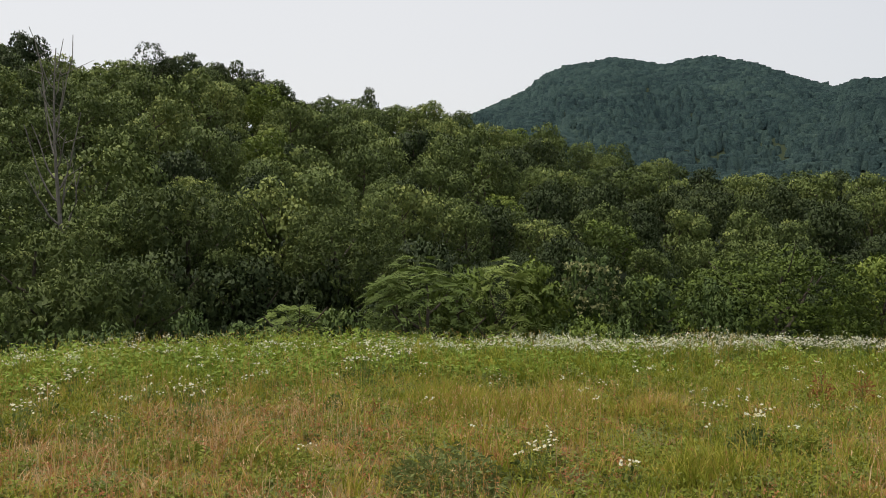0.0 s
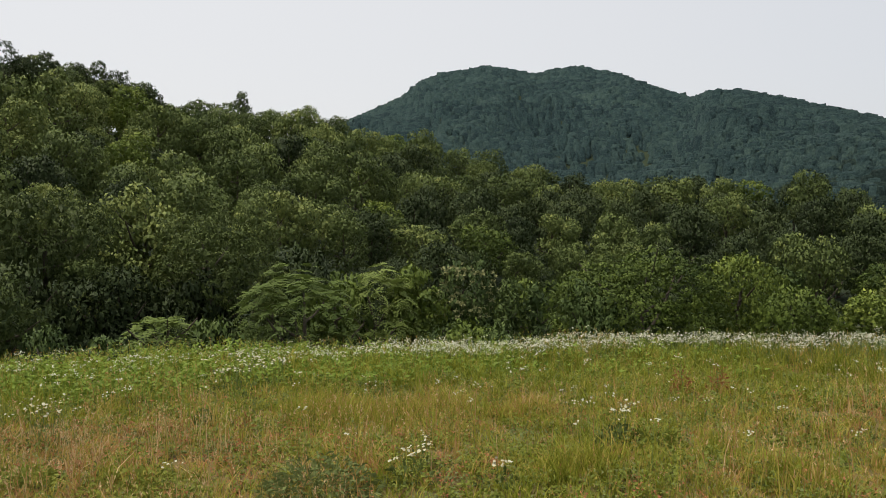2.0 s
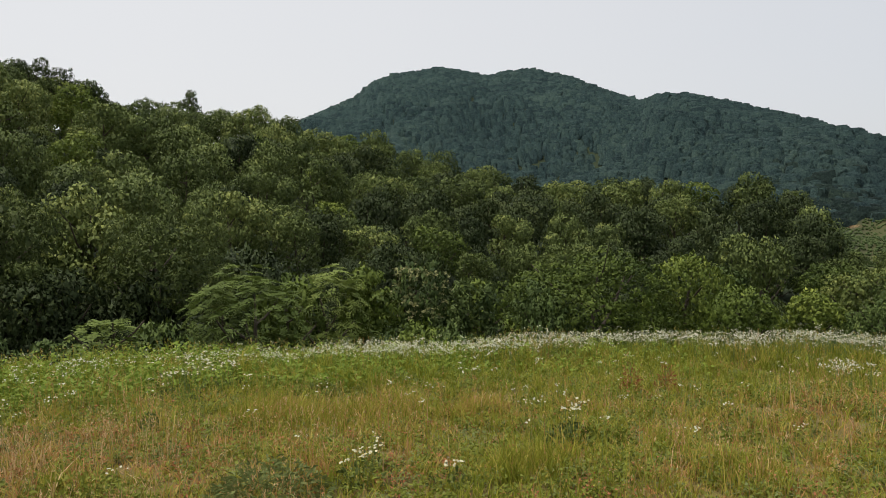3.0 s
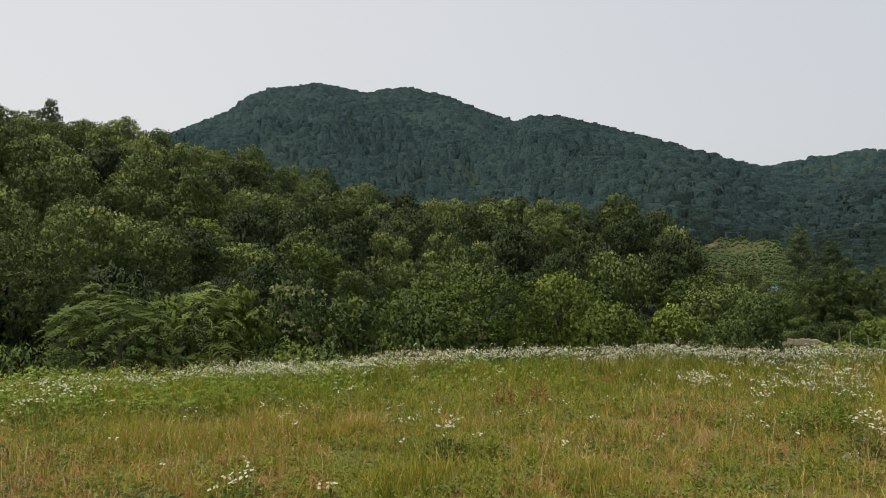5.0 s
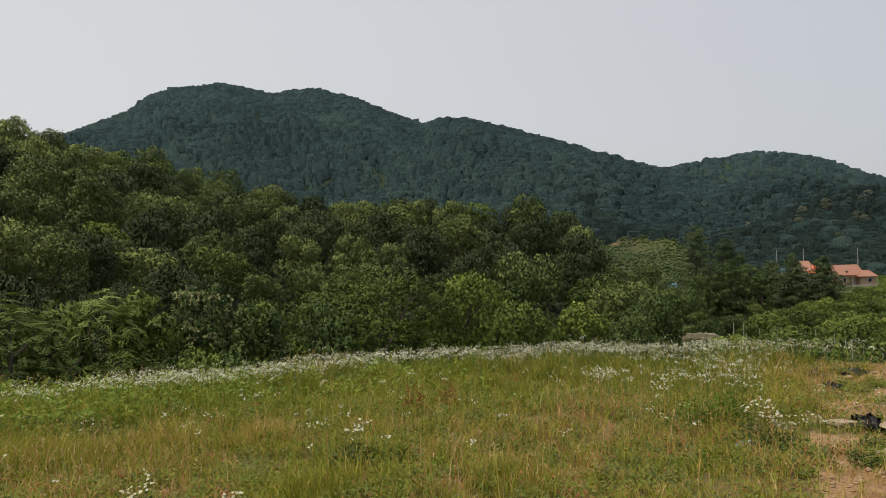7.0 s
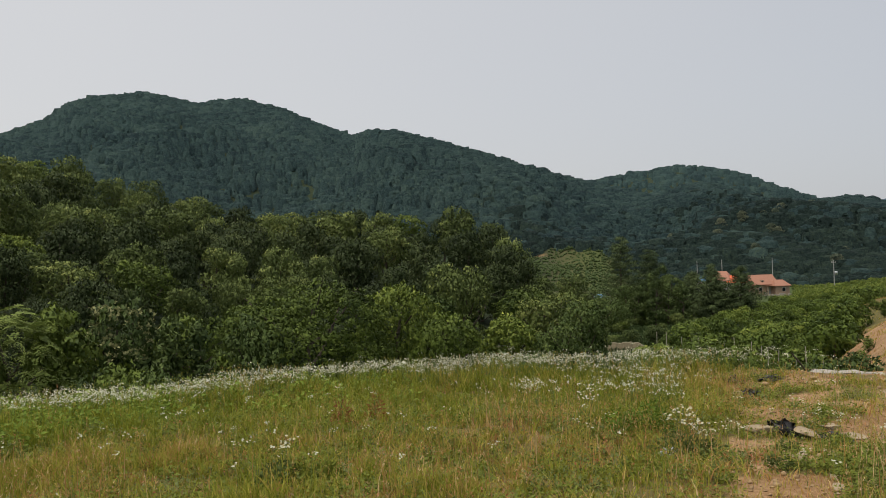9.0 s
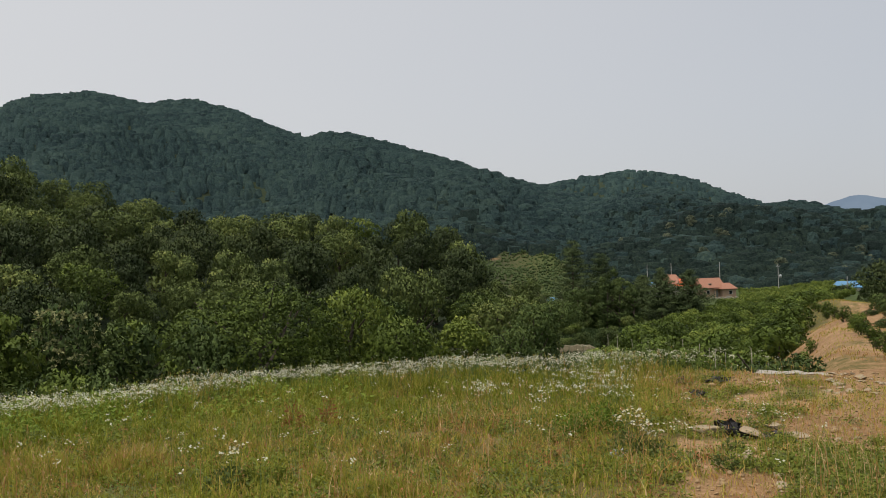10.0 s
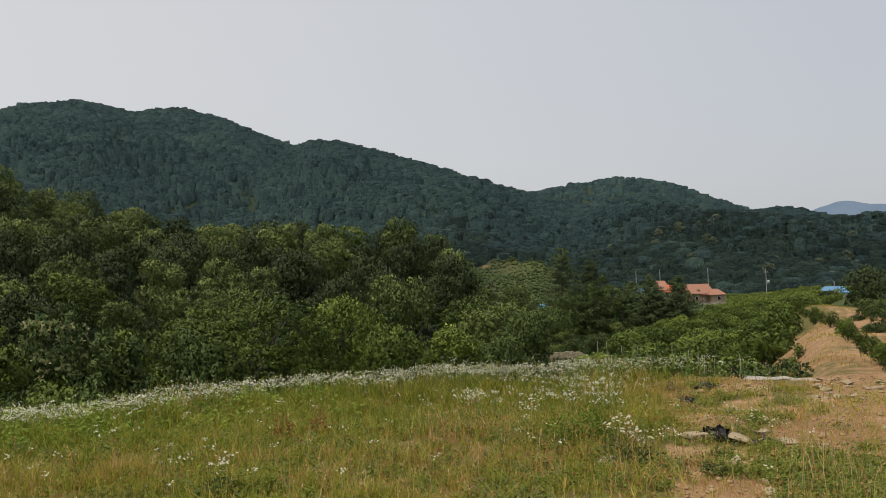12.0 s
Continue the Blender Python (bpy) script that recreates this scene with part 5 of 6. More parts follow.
def weed_cards(rng, x, y, per, wide, tall, length, width):
    """Small leafy plants, each a mound of pointed leaves round its root."""
    n = len(x)
    z = land(x, y)[0]
    wide, tall = np.repeat(rng.uniform(*wide, n), per), np.repeat(rng.uniform(*tall, n), per)
    a, d = rng.uniform(0, 6.283, n * per), np.sqrt(rng.uniform(0, 1, n * per))
    h = rng.uniform(0.2, 1.0, n * per) * tall * np.sqrt(np.maximum(0.1, 1 - d * d))
    at = np.stack([np.repeat(x, per) + np.cos(a) * d * wide, np.repeat(y, per) + np.sin(a) * d * wide, np.repeat(z, per) + h], -1)
    out = np.stack([np.cos(a), np.sin(a), rng.uniform(-0.1, 0.9, n * per)], -1) + rng.normal(0, 0.4, at.shape)
    return leaf_cards(at, out, length, width, 0.2, rng, up=np.broadcast_to([0, -0.3, 1.0], at.shape), plain_leaf=True)


def build_low_weeds():
    """Leafy mats between the grasses, in patches."""
    rng = np.random.RandomState(71)
    for name, label, mat, n, shift, leaf in (("low_weeds", "low green leafy weeds among the grass", WEED, 17000, 0.1, 0.036), ("grey_weeds", "low grey-green leafy weeds among the grass", WEED_GREY, 9000, -0.25, 0.030), ("rusty_weeds", "low rusty red weeds in the dry grass", SORREL, 6500, -0.65, 0.026)):
        x, y = scatter(rng, n, 4.5, 12.2)
        want = wave(x, y, 1.4, 73 + n % 7) + 0.6 * wave(x, y, 0.5, 74) + shift + ((2.2 * dryness(x, y) - 2 * smoothstep(53, 57, np.degrees(np.arctan2(x, y)))) if mat is SORREL else 0)
        keep = (rng.uniform(0, 1, len(x)) > 0.95 * smoothstep(0.15, 0.7, bare_at(x, y))) & (rng.uniform(-1, 1, len(x)) < want)
        cards = weed_cards(rng, x[keep], y[keep], 20, (0.03, 0.11), (0.04, 0.17), leaf, leaf * 0.5)
        thing(name, label, "plant", kind="stuff", data=mesh_of(name, *cards, mat))


build_low_weeds()


def build_weed_mat():
    """A thick mat of creeping weeds beside the sandy channel."""
    rng = np.random.RandomState(77)
    x, y = scatter(rng, 2600, 4.7, 8.6, 57.5, 69)
    keep = (bare_at(x, y) < 0.4) & (rng.uniform(-1, 1, len(x)) < wave(x, y, 1.1, 78) + 0.45)
    cards = weed_cards(rng, x[keep], y[keep], 26, (0.04, 0.12), (0.03, 0.13), 0.034, 0.017)
    thing("weed_mat", "thick mat of creeping green weeds on sandy soil", "plant", kind="stuff", data=mesh_of("weed_mat", *cards, WEED))


build_weed_mat()


def build_brow_weeds():
    """Fresh leafy weeds along the brow, thick before the chestnuts."""
    rng = np.random.RandomState(75)
    x, y = scatter(rng, 9000, 7.6, 12.4, -34, 30)
    r, az = np.hypot(x, y), np.degrees(np.arctan2(x, y))
    edge = np.interp(az, EDGE_AZ, EDGE_R)
    thick = smoothstep(edge - 1.5, edge - 0.2, r) * np.interp(az, (-34, -4, 4, 30), (0.55, 0.55, 0.28, 0.05)) * smoothstep(-0.9, 0.3, wave(x, y, 1.8, 76))
    keep = rng.uniform(0, 1, len(x)) < thick
    cards = weed_cards(rng, x[keep], y[keep], 30, (0.06, 0.15), (0.12, 0.40), 0.07, 0.034)
    thing("brow_weeds", "bright green leafy weeds along the meadow's brow", "plant", kind="stuff", data=mesh_of("brow_weeds", *cards, CREEPER))


build_brow_weeds()

# ---- stones and rubbish on the sandy ground ----
def stone_mesh(seed, size, material=None):
    rng = np.random.RandomState(seed)
    v, f = ico(3)
    cuts = unit(rng.standard_normal((15, 3)))
    for c in cuts:
        d = v @ c
        lim = rng.uniform(0.38, 0.8)
        v = v - np.maximum(d - lim, 0)[:, None] * c
    v = v * (1 + 0.02 * rng.standard_normal((len(v), 1))) * np.array(size) * [1.15, 1.15, 0.95]
    return mesh_of("stone", v, f, material or STONE)


def lay(name, label, category, me, x, y, turn=0.0, sink=0.0, group="", rx=0.0, ry=0.0):
    low = min(v.co.z for v in me.vertices)
    at = Matrix.Translation((x, y, put_on(x, y) - low * 0.8 - sink)) @ pose(0, 0, 0, rx, ry, turn)
    return thing(name, label, category, group, at, data=me)


def sheet_mesh(seed, sx, sy, rise, material):
    """A crumpled plastic sheet with a little thickness."""
    rng = np.random.RandomState(seed)
    n = 16
    u, w = np.meshgrid(np.linspace(-1, 1, n), np.linspace(-1, 1, n), indexing="ij")
    h = rise * (0.55 + 0.45 * wave(u * 3, w * 3, 2.2, seed)) * np.clip(1.3 - np.hypot(u, w), 0.05, 1) + rise * 0.12 * rng.standard_normal(u.shape)
    x = u * sx * (1 + 0.15 * wave(u, w, 1.1, seed + 1)) + 0.03 * rng.standard_normal(u.shape)
    y = w * sy * (1 + 0.15 * wave(u, w, 1.3, seed + 2)) + 0.02 * rng.standard_normal(u.shape)
    top = np.stack([x, y, np.maximum(h, 0.012)], -1).reshape(-1, 3)
    low = top - [0, 0, 0.008]
    i, j = np.meshgrid(np.arange(n - 1), np.arange(n - 1), indexing="ij")
    q = np.stack([i * n + j, (i + 1) * n + j, (i + 1) * n + j + 1, i * n + j + 1], -1).reshape(-1, 4)
    return mesh_of("sheet", np.concatenate([top, low]), np.concatenate([q, q[:, ::-1] + n * n]), material)


lay("stone_slab", "long flat pale stone lying on the sandy ground", "stone", stone_mesh(1, (0.23, 0.09, 0.05)), 6.88, 5.07, -60, group="stones of the rubble heap")
lay("plastic_sheet", "crumpled black plastic sheet among the stones", "rubbish", sheet_mesh(2, 0.14, 0.10, 0.17, TARP), 7.06, 4.92, -60)
lay("plastic_sheet", "crumpled black plastic sheet draped between stones", "rubbish", sheet_mesh(3, 0.26, 0.09, 0.07, TARP), 7.25, 4.62, -62)
lay("stone_slab", "tilted pale stone resting on black plastic", "stone", stone_mesh(4, (0.16, 0.07, 0.035)), 7.10, 4.69, -75, -0.05, "stones of the rubble heap", 0, 14)
lay("stone_slab", "flat pale stone on black plastic", "stone", stone_mesh(5, (0.13, 0.09, 0.035)), 7.38, 4.61, -60, -0.07, "stones of the rubble heap")
lay("stone_slab", "flat pale stone lying on the sandy ground", "stone", stone_mesh(6, (0.16, 0.08, 0.035)), 7.48, 4.43, -50, group="stones of the rubble heap")
lay("stone", "small pale stone on the sandy ground", "stone", stone_mesh(7, (0.09, 0.06, 0.05)), 6.03, 4.01)
lay("plastic_scrap", "torn black plastic scrap on the sandy ground", "rubbish", sheet_mesh(8, 0.20, 0.10, 0.09, TARP), 8.93, 6.70, 10)
lay("stone", "grey stone beside black plastic", "stone", stone_mesh(9, (0.13, 0.10, 0.05)), 8.78, 6.78, 20)
lay("plastic_scrap", "torn black plastic scrap on the sandy ground", "rubbish", sheet_mesh(10, 0.22, 0.10, 0.08, TARP), 9.48, 7.34, 30)
lay("plastic_scrap", "torn black plastic scrap on the sandy ground", "rubbish", sheet_mesh(11, 0.20, 0.10, 0.07, TARP), 9.80, 6.98, 5)
lay("plastic_bag", "crumpled pale grey plastic bag in the grass", "rubbish", sheet_mesh(12, 0.10, 0.07, 0.10, LITTER), 5.60, 5.00, 10)


def slab_mesh():
    bm = bmesh.new()
    bmesh.ops.create_cube(bm, size=1)
    bmesh.ops.scale(bm, vec=(1.4, 0.30, 0.05), verts=bm.verts)
    bmesh.ops.subdivide_edges(bm, edges=bm.edges[:], cuts=7, use_grid_fill=True)
    for v in bm.verts:
        n = noise.noise(v.co * 5) * 0.12
        v.co += Vector((n, noise.noise(v.co * 4 + Vector((3, 0, 0))) * 0.22, n * 0.16))
    bmesh.ops.bevel(bm, geom=[e for e in bm.edges if e.calc_face_angle(0) > 0.6], offset=0.012, segments=2, affect="EDGES")
    return from_bm("slab", bm, CONCRETE)


lay("concrete_slab", "broken pale concrete slab at the brow of the ground", "slab", slab_mesh(), 11.42, 6.62, -63, 0.03)


for i, (a, d, size) in enumerate(((61.6, 12.4, 0.10), (62.4, 12.0, 0.13), (62.9, 12.6, 0.09), (63.6, 11.7, 0.12), (60.9, 11.2, 0.08), (62.2, 10.7, 0.07), (58.4, 6.3, 0.05))):
    lay("stone", "rough pale stone on the sandy ground", "stone", stone_mesh(20 + i, (size * 0.6, size * 0.45, size * 0.24)), *polar(a, d), i * 50, size * 0.08)


def loose_stones():
    """Flat pale stones strewn over the sandy ground, thickest along its brow."""
    g = random.Random(12)
    kinds = [stone_mesh(40 + i, (0.075, 0.055, 0.03)) for i in range(6)]
    for i in range(64):
        if i < 34:
            a, d = g.uniform(61.0, 67.5), g.uniform(11.3, 13.2)
        else:
            a, d = g.uniform(55.5, 67.0), g.uniform(6.2, 11.5)
        x, y = polar(a, d)
        k = g.uniform(0.5, 1.5) * (1.0 if i < 34 else 0.75)
        at = Matrix.Translation((x, y, put_on(x, y) + 0.008 * k)) @ pose(0, 0, 0, g.uniform(-10, 10), g.uniform(-10, 10), g.uniform(0, 360)) @ Matrix.Scale(k, 4)
        thing("stone", "flat pale stone lying loose on the sandy soil", "stone", "loose stones on the sandy ground", at, data=kinds[i % 6])


loose_stones()


def build_pebbles():
    rng = np.random.RandomState(81)
    x, y = scatter(rng, 6500, 5.0, 13.5, 47, 72)
    keep = rng.uniform(0, 1, len(x)) < bare_at(x, y) * 0.8
    x, y = x[keep], y[keep]
    z = land(x, y)[0]
    n = len(x)
    size = rng.gamma(1.2, 0.0062, n) + 0.004
    b = BALL_S[None] * (1 + 0.25 * rng.standard_normal((n, len(BALL_S), 1))) * size[:, None, None] * [1.2, 1.0, 0.55]
    b = b + np.stack([x, y, z + size * 0.2], -1)[:, None]
    f = (BALL_SF[None] + (np.arange(n) * len(BALL_S))[:, None, None]).reshape(-1, 3)
    thing("pebbles", "scattered pale pebbles and clods on sandy soil", "stone", kind="stuff", data=mesh_of("pebbles", b.reshape(-1, 3), f, plain("sandy_clods", (0.30, 0.205, 0.11), 0.95, 0.25, 6)))


build_pebbles()


# ---- the valley: orchard, houses, poles ----
def orchard_kind(seed, height, radius, clusters, per=13, length=0.21, width=0.13, tuft=0.25):
    rng = np.random.RandomState(seed)
    v, f, tone, normal = crown_arrays(rng, height, radius, 0.2, 9, clusters, per, length, width, 0.2, "round", 0.4, far=True, tuft=tuft)
    tv, tf = trunk_arrays(rng, height, 0.05, 2, radius * 0.8)
    return smooth(mesh_of("trunk", tv, tf, BARK)), crown_mesh("crown", v, f, tone, normal, LEAF_ORCHARD)


FAR_ORCHARD = [orchard_kind(310 + i, 1.8, 1.15, 42, 8, 0.30, 0.20, 0.34) for i in range(3)]
ORCHARD = [orchard_kind(300 + i, 1.75 + 0.08 * i, 1.15, 110) for i in range(5)]


def build_orchard():
    rng = np.random.RandomState(91)
    spots = []
    row = np.array([math.sin(radians(75)), math.cos(radians(75))])
    across = np.array([-row[1], row[0]])
    for i in range(-20, 120):
        for j in range(-20, 100):
            p = row * i * 2.1 + across * j * 3.3 + rng.normal(0, 0.25, 2)
            r, az = math.hypot(*p), math.degrees(math.atan2(*p))
            left = np.interp(r, (34, 45, 60, 90, 130, 175, 226), (47.5, 46.0, 48.2, 50.4, 53.9, 55.9, 55.5))
            right = np.interp(r, (34, 45, 60, 90, 130, 175, 226), (57.4, 58.3, 59.2, 61.4, 62.0, 62.6, 66.0))
            if 33 < r < 224 and left < az < right:
                spots.append((r, *p))
    spots.sort()
    rest = []
    for n, (r, x, y) in enumerate(spots):
        k, turn, scale = rng.randint(5), rng.uniform(0, 360), rng.uniform(0.75, 1.15) * np.interp(r, (40, 90, 160, 220), (1.0, 0.85, 0.72, 0.72))
        if n < 240:
            plant_tree("orchard_tree", "low bushy green fruit tree in the orchard rows", "tree", ORCHARD[k], x, y, turn, scale, group="orchard trees")
        else:
            rest.append((k, x, y, turn, scale))
    placed = [set_down(CROWNS[FAR_ORCHARD[k % 3][1].name], x, y, put_on(x, y), turn, scale) for k, x, y, turn, scale in rest]
    thing("far_orchard", "rows of low green fruit trees farther down the valley", "orchard", kind="stuff", data=joined_crowns("far_orchard", placed, LEAF_ORCHARD))


build_orchard()

# young peach trees on the sandy spur
SAPLINGS = [tree_kind("sapling", 320 + i, 1.7, 0.75) for i in range(3)]
for i in range(17):
    a = 60.5 + 5.0 * i / 16
    x, y = polar(a + 0.12 * math.sin(i * 2.1), np.interp(a, (60.5, 61.5, 62.0, 63.0, 64.0, 64.9, 65.6), (66, 60, 49, 37, 30.5, 26.5, 24)))
    plant_tree("peach_tree", "young green peach tree on the sandy slope", "tree", SAPLINGS[i % 3], x, y, i * 67, (0.42 + 0.20 * math.sin(i * 1.7) ** 2) * (0.72 if i > 9 else 1.0), group="young peach trees")
for i, (a, d) in enumerate(((60.0, 38), (59.5, 37), (58.6, 19), (57.4, 19.5), (60.3, 68), (59.9, 66))):
    x, y = polar(a, d)
    plant_tree("peach_tree", "young green peach tree on the sandy slope", "tree", SAPLINGS[i % 3], x, y, i * 91, 0.42, group="young peach trees")


def box(bm, x0, x1, y0, y1, z0, z1):
    v = [bm.verts.new(c) for c in ((x0, y0, z0), (x1, y0, z0), (x1, y1, z0), (x0, y1, z0), (x0, y0, z1), (x1, y0, z1), (x1, y1, z1), (x0, y1, z1))]
    for f in ((3, 2, 1, 0), (4, 5, 6, 7), (0, 1, 5, 4), (1, 2, 6, 5), (2, 3, 7, 6), (3, 0, 4, 7)):
        bm.faces.new([v[i] for i in f])


def box_mesh(name, material, *boxes):
    bm = bmesh.new()
    for b in boxes:
        box(bm, *b)
    return from_bm(name, bm, material)


def roof_mesh(name, material, x0, x1, y0, y1, z, rise, hip=0.0, over=0.4, thick=0.14):
    """A ridged roof along x, its ends hipped inwards, with a thick edge."""
    bm = bmesh.new()
    x0, x1, y0, y1 = x0 - over, x1 + over, y0 - over, y1 + over
    ym = (y0 + y1) / 2
    low = [bm.verts.new(c) for c in ((x0, y0, z), (x1, y0, z), (x1, y1, z), (x0, y1, z))]
    eave = [bm.verts.new(c) for c in ((x0, y0, z + thick), (x1, y0, z + thick), (x1, y1, z + thick), (x0, y1, z + thick))]
    r0, r1 = bm.verts.new((x0 + hip, ym, z + rise)), bm.verts.new((x1 - hip, ym, z + rise))
    bm.faces.new(low[::-1])
    for i in range(4):
        bm.faces.new((low[i], low[(i + 1) % 4], eave[(i + 1) % 4], eave[i]))
    bm.faces.new((eave[0], eave[1], r1, r0))
    bm.faces.new((eave[2], eave[3], r0, r1))
    bm.faces.new((eave[1], eave[2], r1))
    bm.faces.new((eave[3], eave[0], r0))
    return from_bm(name, bm, material)


def facing(az, r, turn=0.0, lift=0.0):
    x, y = polar(az, r)
    return Matrix.Translation((x, y, put_on(x, y) + lift)) @ pose(0, 0, 0, 0, 0, -az + turn)


def window_part(parent, x, z, w, h, y):
    win = part("window", box_mesh("window", WALL_PALE, (x - w / 2 - 0.08, x + w / 2 + 0.08, y - 0.05, y + 0.05, z - 0.08, z), (x - w / 2 - 0.08, x + w / 2 + 0.08, y - 0.05, y + 0.05, z + h, z + h + 0.08),
                                    (x - w / 2 - 0.08, x - w / 2, y - 0.05, y + 0.05, z, z + h), (x + w / 2, x + w / 2 + 0.08, y - 0.05, y + 0.05, z, z + h)), parent)
    part("pane", box_mesh("pane", GLASS_DARK, (x - w / 2, x + w / 2, y - 0.02, y + 0.02, z, z + h)), win)


def pink_house():
    t = thing("house", "single-storey pinkish house with a salmon tiled roof", "house", at=facing(54.0, 204, 30) @ Matrix.Scale(0.86, 4))
    part("wall", box_mesh("wall", WALL, (-4.4, 2.2, -2.6, 3.2, -1.5, 2.6)), t)
    part("wall", box_mesh("wall", WALL, (0.6, 4.6, -4.4, -0.4, -1.5, 2.2)), t)
    gable = bmesh.new()
    corners = [gable.verts.new((x, y, z)) for x in (-4.4, -4.2) for y, z in ((-2.6, 2.6), (3.2, 2.6), (0.3, 4.95))]
    for f in ((0, 1, 2), (5, 4, 3), (0, 3, 4, 1), (1, 4, 5, 2), (2, 5, 3, 0)):
        gable.faces.new([corners[k] for k in f])
    part("gable", from_bm("gable", gable, WALL), t)
    part("roof", roof_mesh("roof", TILE_PINK, -4.4, 2.2, -2.6, 3.2, 2.6, 2.75, 0.25), t)
    part("roof", roof_mesh("roof", TILE_PINK, 0.6, 4.6, -4.4, -0.4, 2.22, 1.7, 1.2), t)
    dormer = part("dormer", box_mesh("dormer", WALL, (-2.4, -1.5, -2.2, -0.6, 3.0, 3.9)), t)
    part("pane", box_mesh("pane", GLASS_DARK, (-2.2, -1.7, -2.23, -2.19, 3.15, 3.7)), dormer)
    window_part(t, 2.9, 0.9, 0.9, 0.9, -4.42)
    window_part(t, -2.8, 1.0, 0.8, 0.9, -2.62)
    part("door", box_mesh("door", POLE, (-0.9, 0.1, -2.66, -2.58, 0, 2.0)), t)
    part("porch_post", box_mesh("porch_post", WALL, (-1.4, -1.2, -3.9, -3.7, -1.0, 2.3)), t)
    part("porch_roof", box_mesh("porch_roof", TILE_PINK, (-1.6, 0.6, -4.1, -2.6, 2.3, 2.42)), t)


pink_house()


def terrace():
    bm = bmesh.new()
    g = random.Random(3)
    for i in range(26):
        x, w = -5 + i * 0.62, g.uniform(0.4, 0.7)
        box(bm, x, x + w, -0.4, 0.4, -1.0, g.uniform(0.25, 0.75))
    thing("stone_wall", "low wall of piled pale stones before the house", "wall", at=facing(54.9, 195, 6), data=from_bm("stone_wall", bm, CONCRETE))


terrace()


def orange_house():
    t = thing("house", "house under an orange sheet roof half hidden by pines", "house", at=facing(51.7, 192, -10))
    part("wall", box_mesh("wall", WALL_PALE, (-3.2, 3.4, -2.5, 2.5, -1.5, 2.9)), t)
    part("roof", roof_mesh("roof", TILE_ORANGE, 0.2, 3.4, -2.5, 2.5, 2.9, 1.6, 0.6), t)
    part("roof", roof_mesh("roof", TILE_PINK, -3.2, 0.6, -2.2, 2.2, 3.3, 2.2, 1.2), t)
    window_part(t, 2.0, 1.1, 1.0, 1.0, -2.52)
    window_part(t, -1.6, 1.1, 1.0, 1.0, -2.52)


orange_house()


def blue_shed(az, r, w, d, h, rise, turn, label):
    t = thing("shed", label, "shed", at=facing(az, r, turn))
    part("wall", box_mesh("wall", WALL_PALE, (-w / 2, w / 2, -d / 2, d / 2, -1.0, h)), t)
    part("roof", roof_mesh("roof", BLUE, -w / 2, w / 2, -d / 2, d / 2, h, rise, 0.8, 0.3), t)


blue_shed(62.15, 185, 4.6, 4.6, 0.75, 1.35, 8, "low pale shed with a bright blue sheet roof")
blue_shed(43.2, 150, 2.2, 3.0, 1.3, 0.9, 0, "small shed with a blue sheet roof among trees")
blue_shed(50.1, 205, 3.0, 3.0, 3.0, 1.0, 0, "small shed with a blue sheet roof behind trees")


def utility_pole(az, r, h, transformer, label):
    t = thing("utility_pole", label, "pole", "utility poles in the valley", facing(az, r, 10))
    q = np.linspace(0, 1, 6)[:, None]
    part("pole", smooth(mesh_of("pole", *tube(np.concatenate([0 * q, 0 * q, q * (h + 0.8) - 0.8], 1), 0.12 - 0.05 * q[:, 0], 10), POLE)), t)
    if not transformer:
        part("cap", smooth(mesh_of("cap", *tube(np.array([(0, 0, h - 0.02), (0, 0, h + 0.05), (0, 0, h + 0.1)]), (0.08, 0.08, 0.02), 8), METAL)), t)
        return
    arm = part("crossarm", box_mesh("crossarm", METAL, (-0.45, 0.45, -0.04, 0.04, h - 0.72, h - 0.63)), t)
    for x in (-0.4, -0.15, 0.4):
        part("insulator", smooth(mesh_of("insulator", *tube(np.array([(x, 0, h - 0.63), (x, 0, h - 0.5), (x, 0, h - 0.35)]), (0.03, 0.05, 0.02), 8), WALL_PALE)), arm)
    part("transformer", smooth(mesh_of("transformer", *tube(np.array([(0.45, 0, h - 3.4), (0.45, 0, h - 3.35), (0.45, 0, h - 2.6), (0.45, 0, h - 2.55)]), (0.05, 0.32, 0.32, 0.05), 12), METAL)), t)


utility_pole(58.15, 200, 7.1, True, "grey concrete utility pole with a transformer")
utility_pole(54.5, 214, 8.0, False, "grey concrete utility pole behind the house")
utility_pole(51.35, 205, 8.1, False, "grey concrete utility pole beside the orange roof")
utility_pole(49.75, 205, 7.9, False, "grey concrete utility pole above the trees")
utility_pole(62.2, 160, 3.4, False, "thin grey pole in front of the blue roof")


def stakes():
    g = random.Random(8)
    for i in range(16):
        a, d = 46.6 + 11.5 * ((i * 0.618) % 1), 36 + 24 * ((i * 0.377) % 1)
        x, y = polar(a, d)
        h = g.uniform(1.5, 2.1)
        q = np.array([(0, 0, -0.3), (0.01, 0, h * 0.5), (g.uniform(-0.08, 0.08), 0, h)])
        thing("orchard_stake", "thin weathered stake standing in the orchard", "stake", "stakes in the orchard", Matrix.Translation((x, y, put_on(x, y))), data=smooth(mesh_of("stake", *tube(q, (0.024, 0.022, 0.02), 7), STAKE)))


stakes()


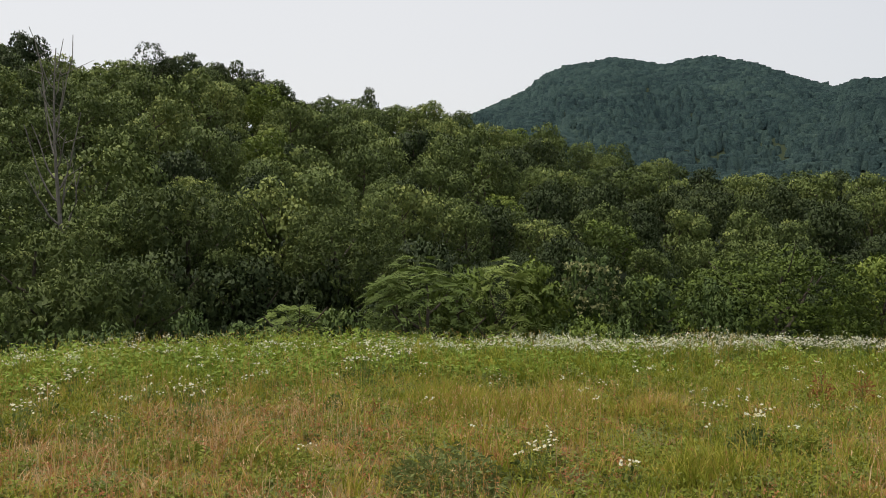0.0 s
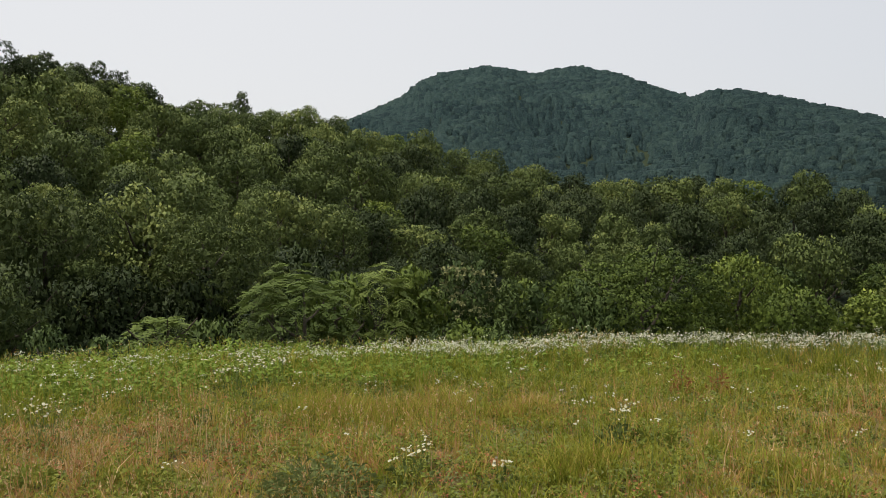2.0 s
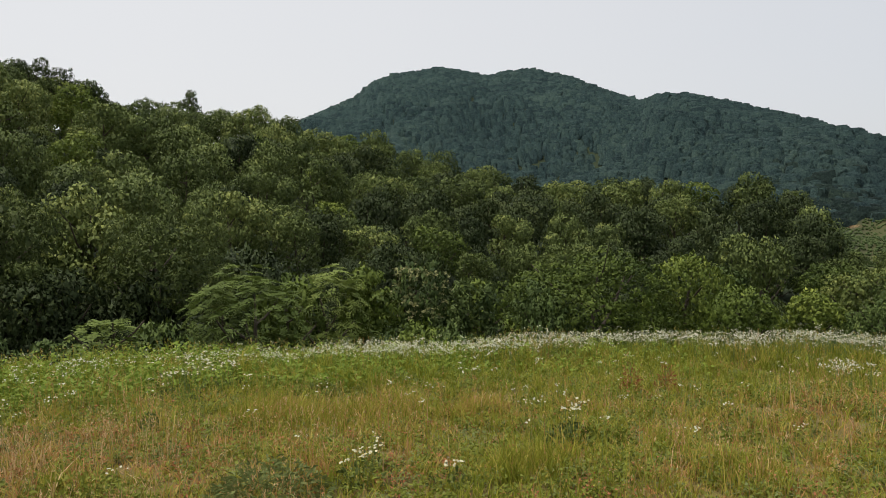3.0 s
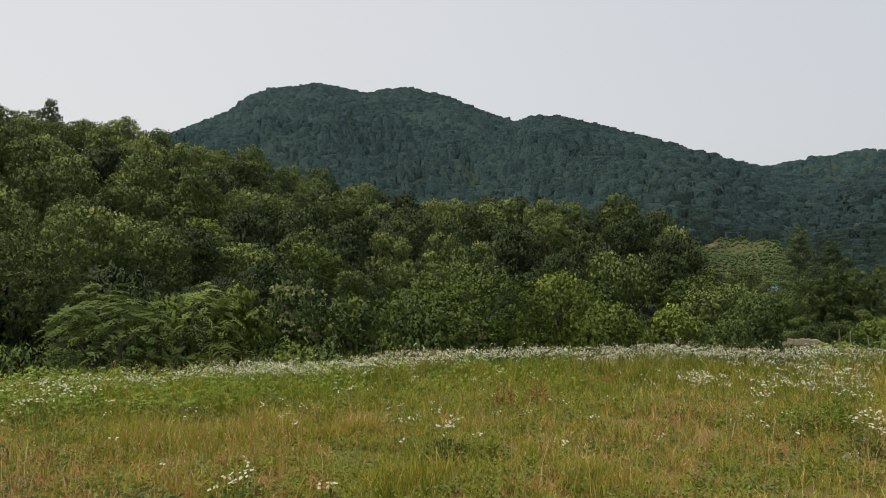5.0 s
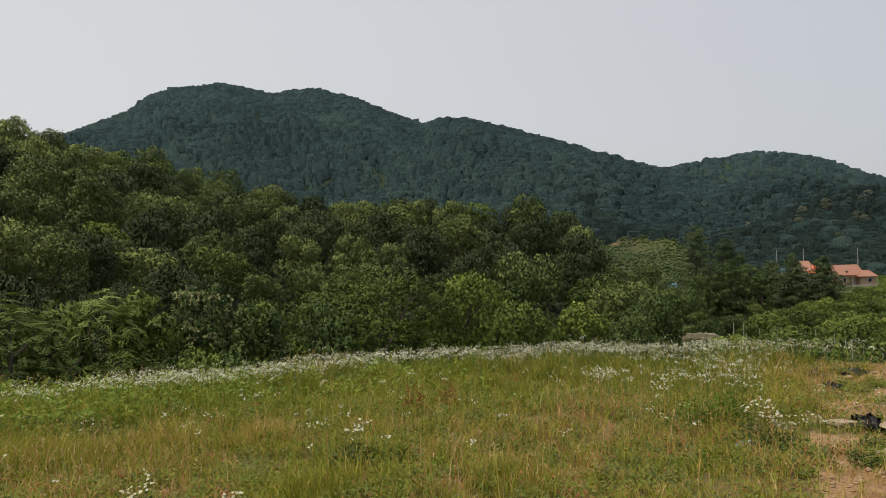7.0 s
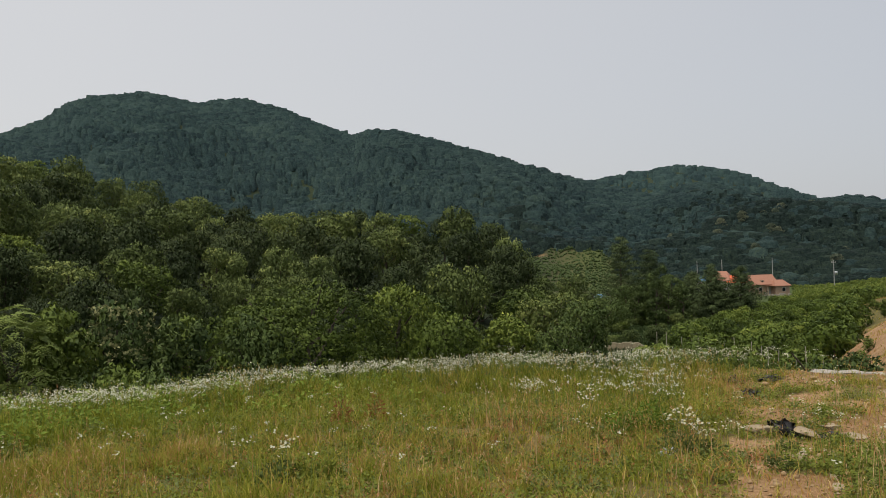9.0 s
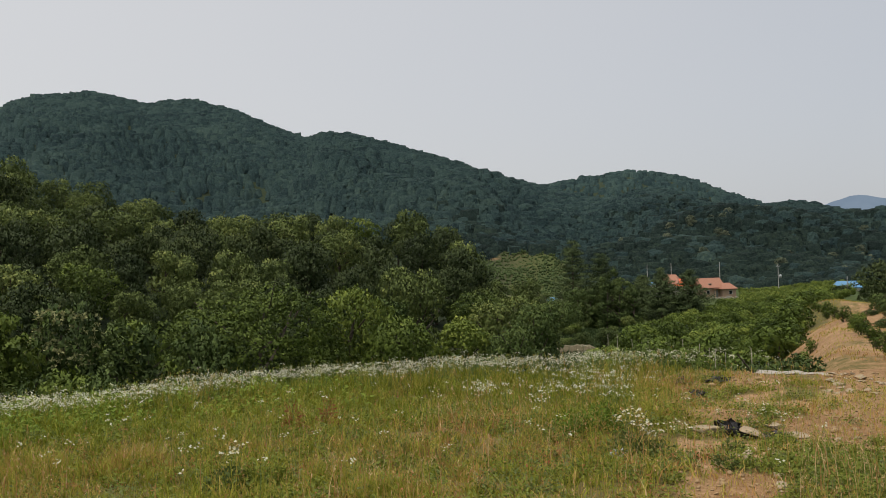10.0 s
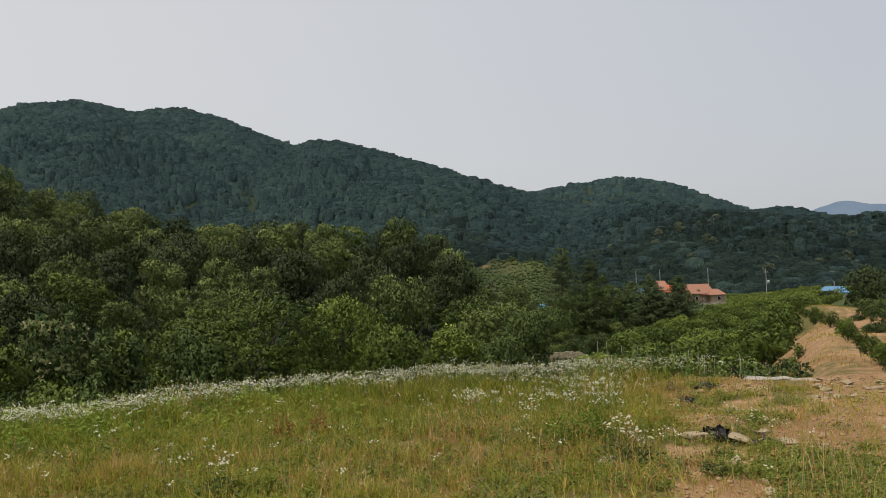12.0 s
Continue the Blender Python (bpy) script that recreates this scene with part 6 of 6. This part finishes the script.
def terraces():
    """Hedged rows on the terraced field below the mountain."""
    rng = np.random.RandomState(97)
    at = []
    for k in range(17):
        d = 234 + k * 3.5
        n = 110
        a = np.linspace(36.6, 44.8, n) + rng.normal(0, 0.12, n)
        rr = d + 1.8 * np.sin(a * 1.1 + k * 0.4) + rng.normal(0, 0.9, n)
        at.append(np.stack([rr * np.sin(np.radians(a)), rr * np.cos(np.radians(a))], -1))
    p = np.concatenate(at)
    p = p[(np.hypot(np.degrees(np.arctan2(p[:, 0], p[:, 1])) - 39.1, (np.hypot(p[:, 0], p[:, 1]) - 288) / 8) > 0.6)]
    z = land(p[:, 0], p[:, 1])[0]
    n = len(p)
    s = rng.uniform(0.22, 0.52, n)
    b = BALL_S[None] * (1 + 0.25 * rng.standard_normal((n, len(BALL_S), 1))) * s[:, None, None] + np.stack([p[:, 0], p[:, 1], z + 0.3], -1)[:, None]
    f = (BALL_SF[None] + (np.arange(n) * len(BALL_S))[:, None, None]).reshape(-1, 3)
    thing("terraced_rows", "rows of low green bushes on a terraced field", "crops", kind="stuff", data=mesh_of("terraced_rows", b.reshape(-1, 3), f, LEAF_CROP))


terraces()


def bank():
    """A short ragged face of bare earth and stones."""
    bm = bmesh.new()
    g = random.Random(5)
    n = 18
    rows = []
    for i in range(n):
        x = -1.5 + 3.0 * i / (n - 1)
        h = 0.45 + 0.16 * g.random() - 0.25 * abs(x / 1.5) ** 3
        e = 0.22 * g.random()
        rows.append([bm.verts.new((x + 0.05 * g.random(), y + 0.06 * g.random(), z)) for y, z in ((-0.55 + e, -0.4), (-0.35 + e, 0.4 * h), (-0.12 + e, h), (0.5, h + 0.05 * g.random()), (1.4, -0.4))])
    for a, b in zip(rows, rows[1:]):
        for k in range(4):
            bm.faces.new((a[k], b[k], b[k + 1], a[k + 1]))
    thing("earth_bank", "low bare earth bank at the orchard's edge", "bank", at=facing(44.8, 61), data=from_bm("earth_bank", bm, plain("bare_earth", (0.135, 0.115, 0.07), 0.95, 0.35, 3, bump=0.6)))


bank()
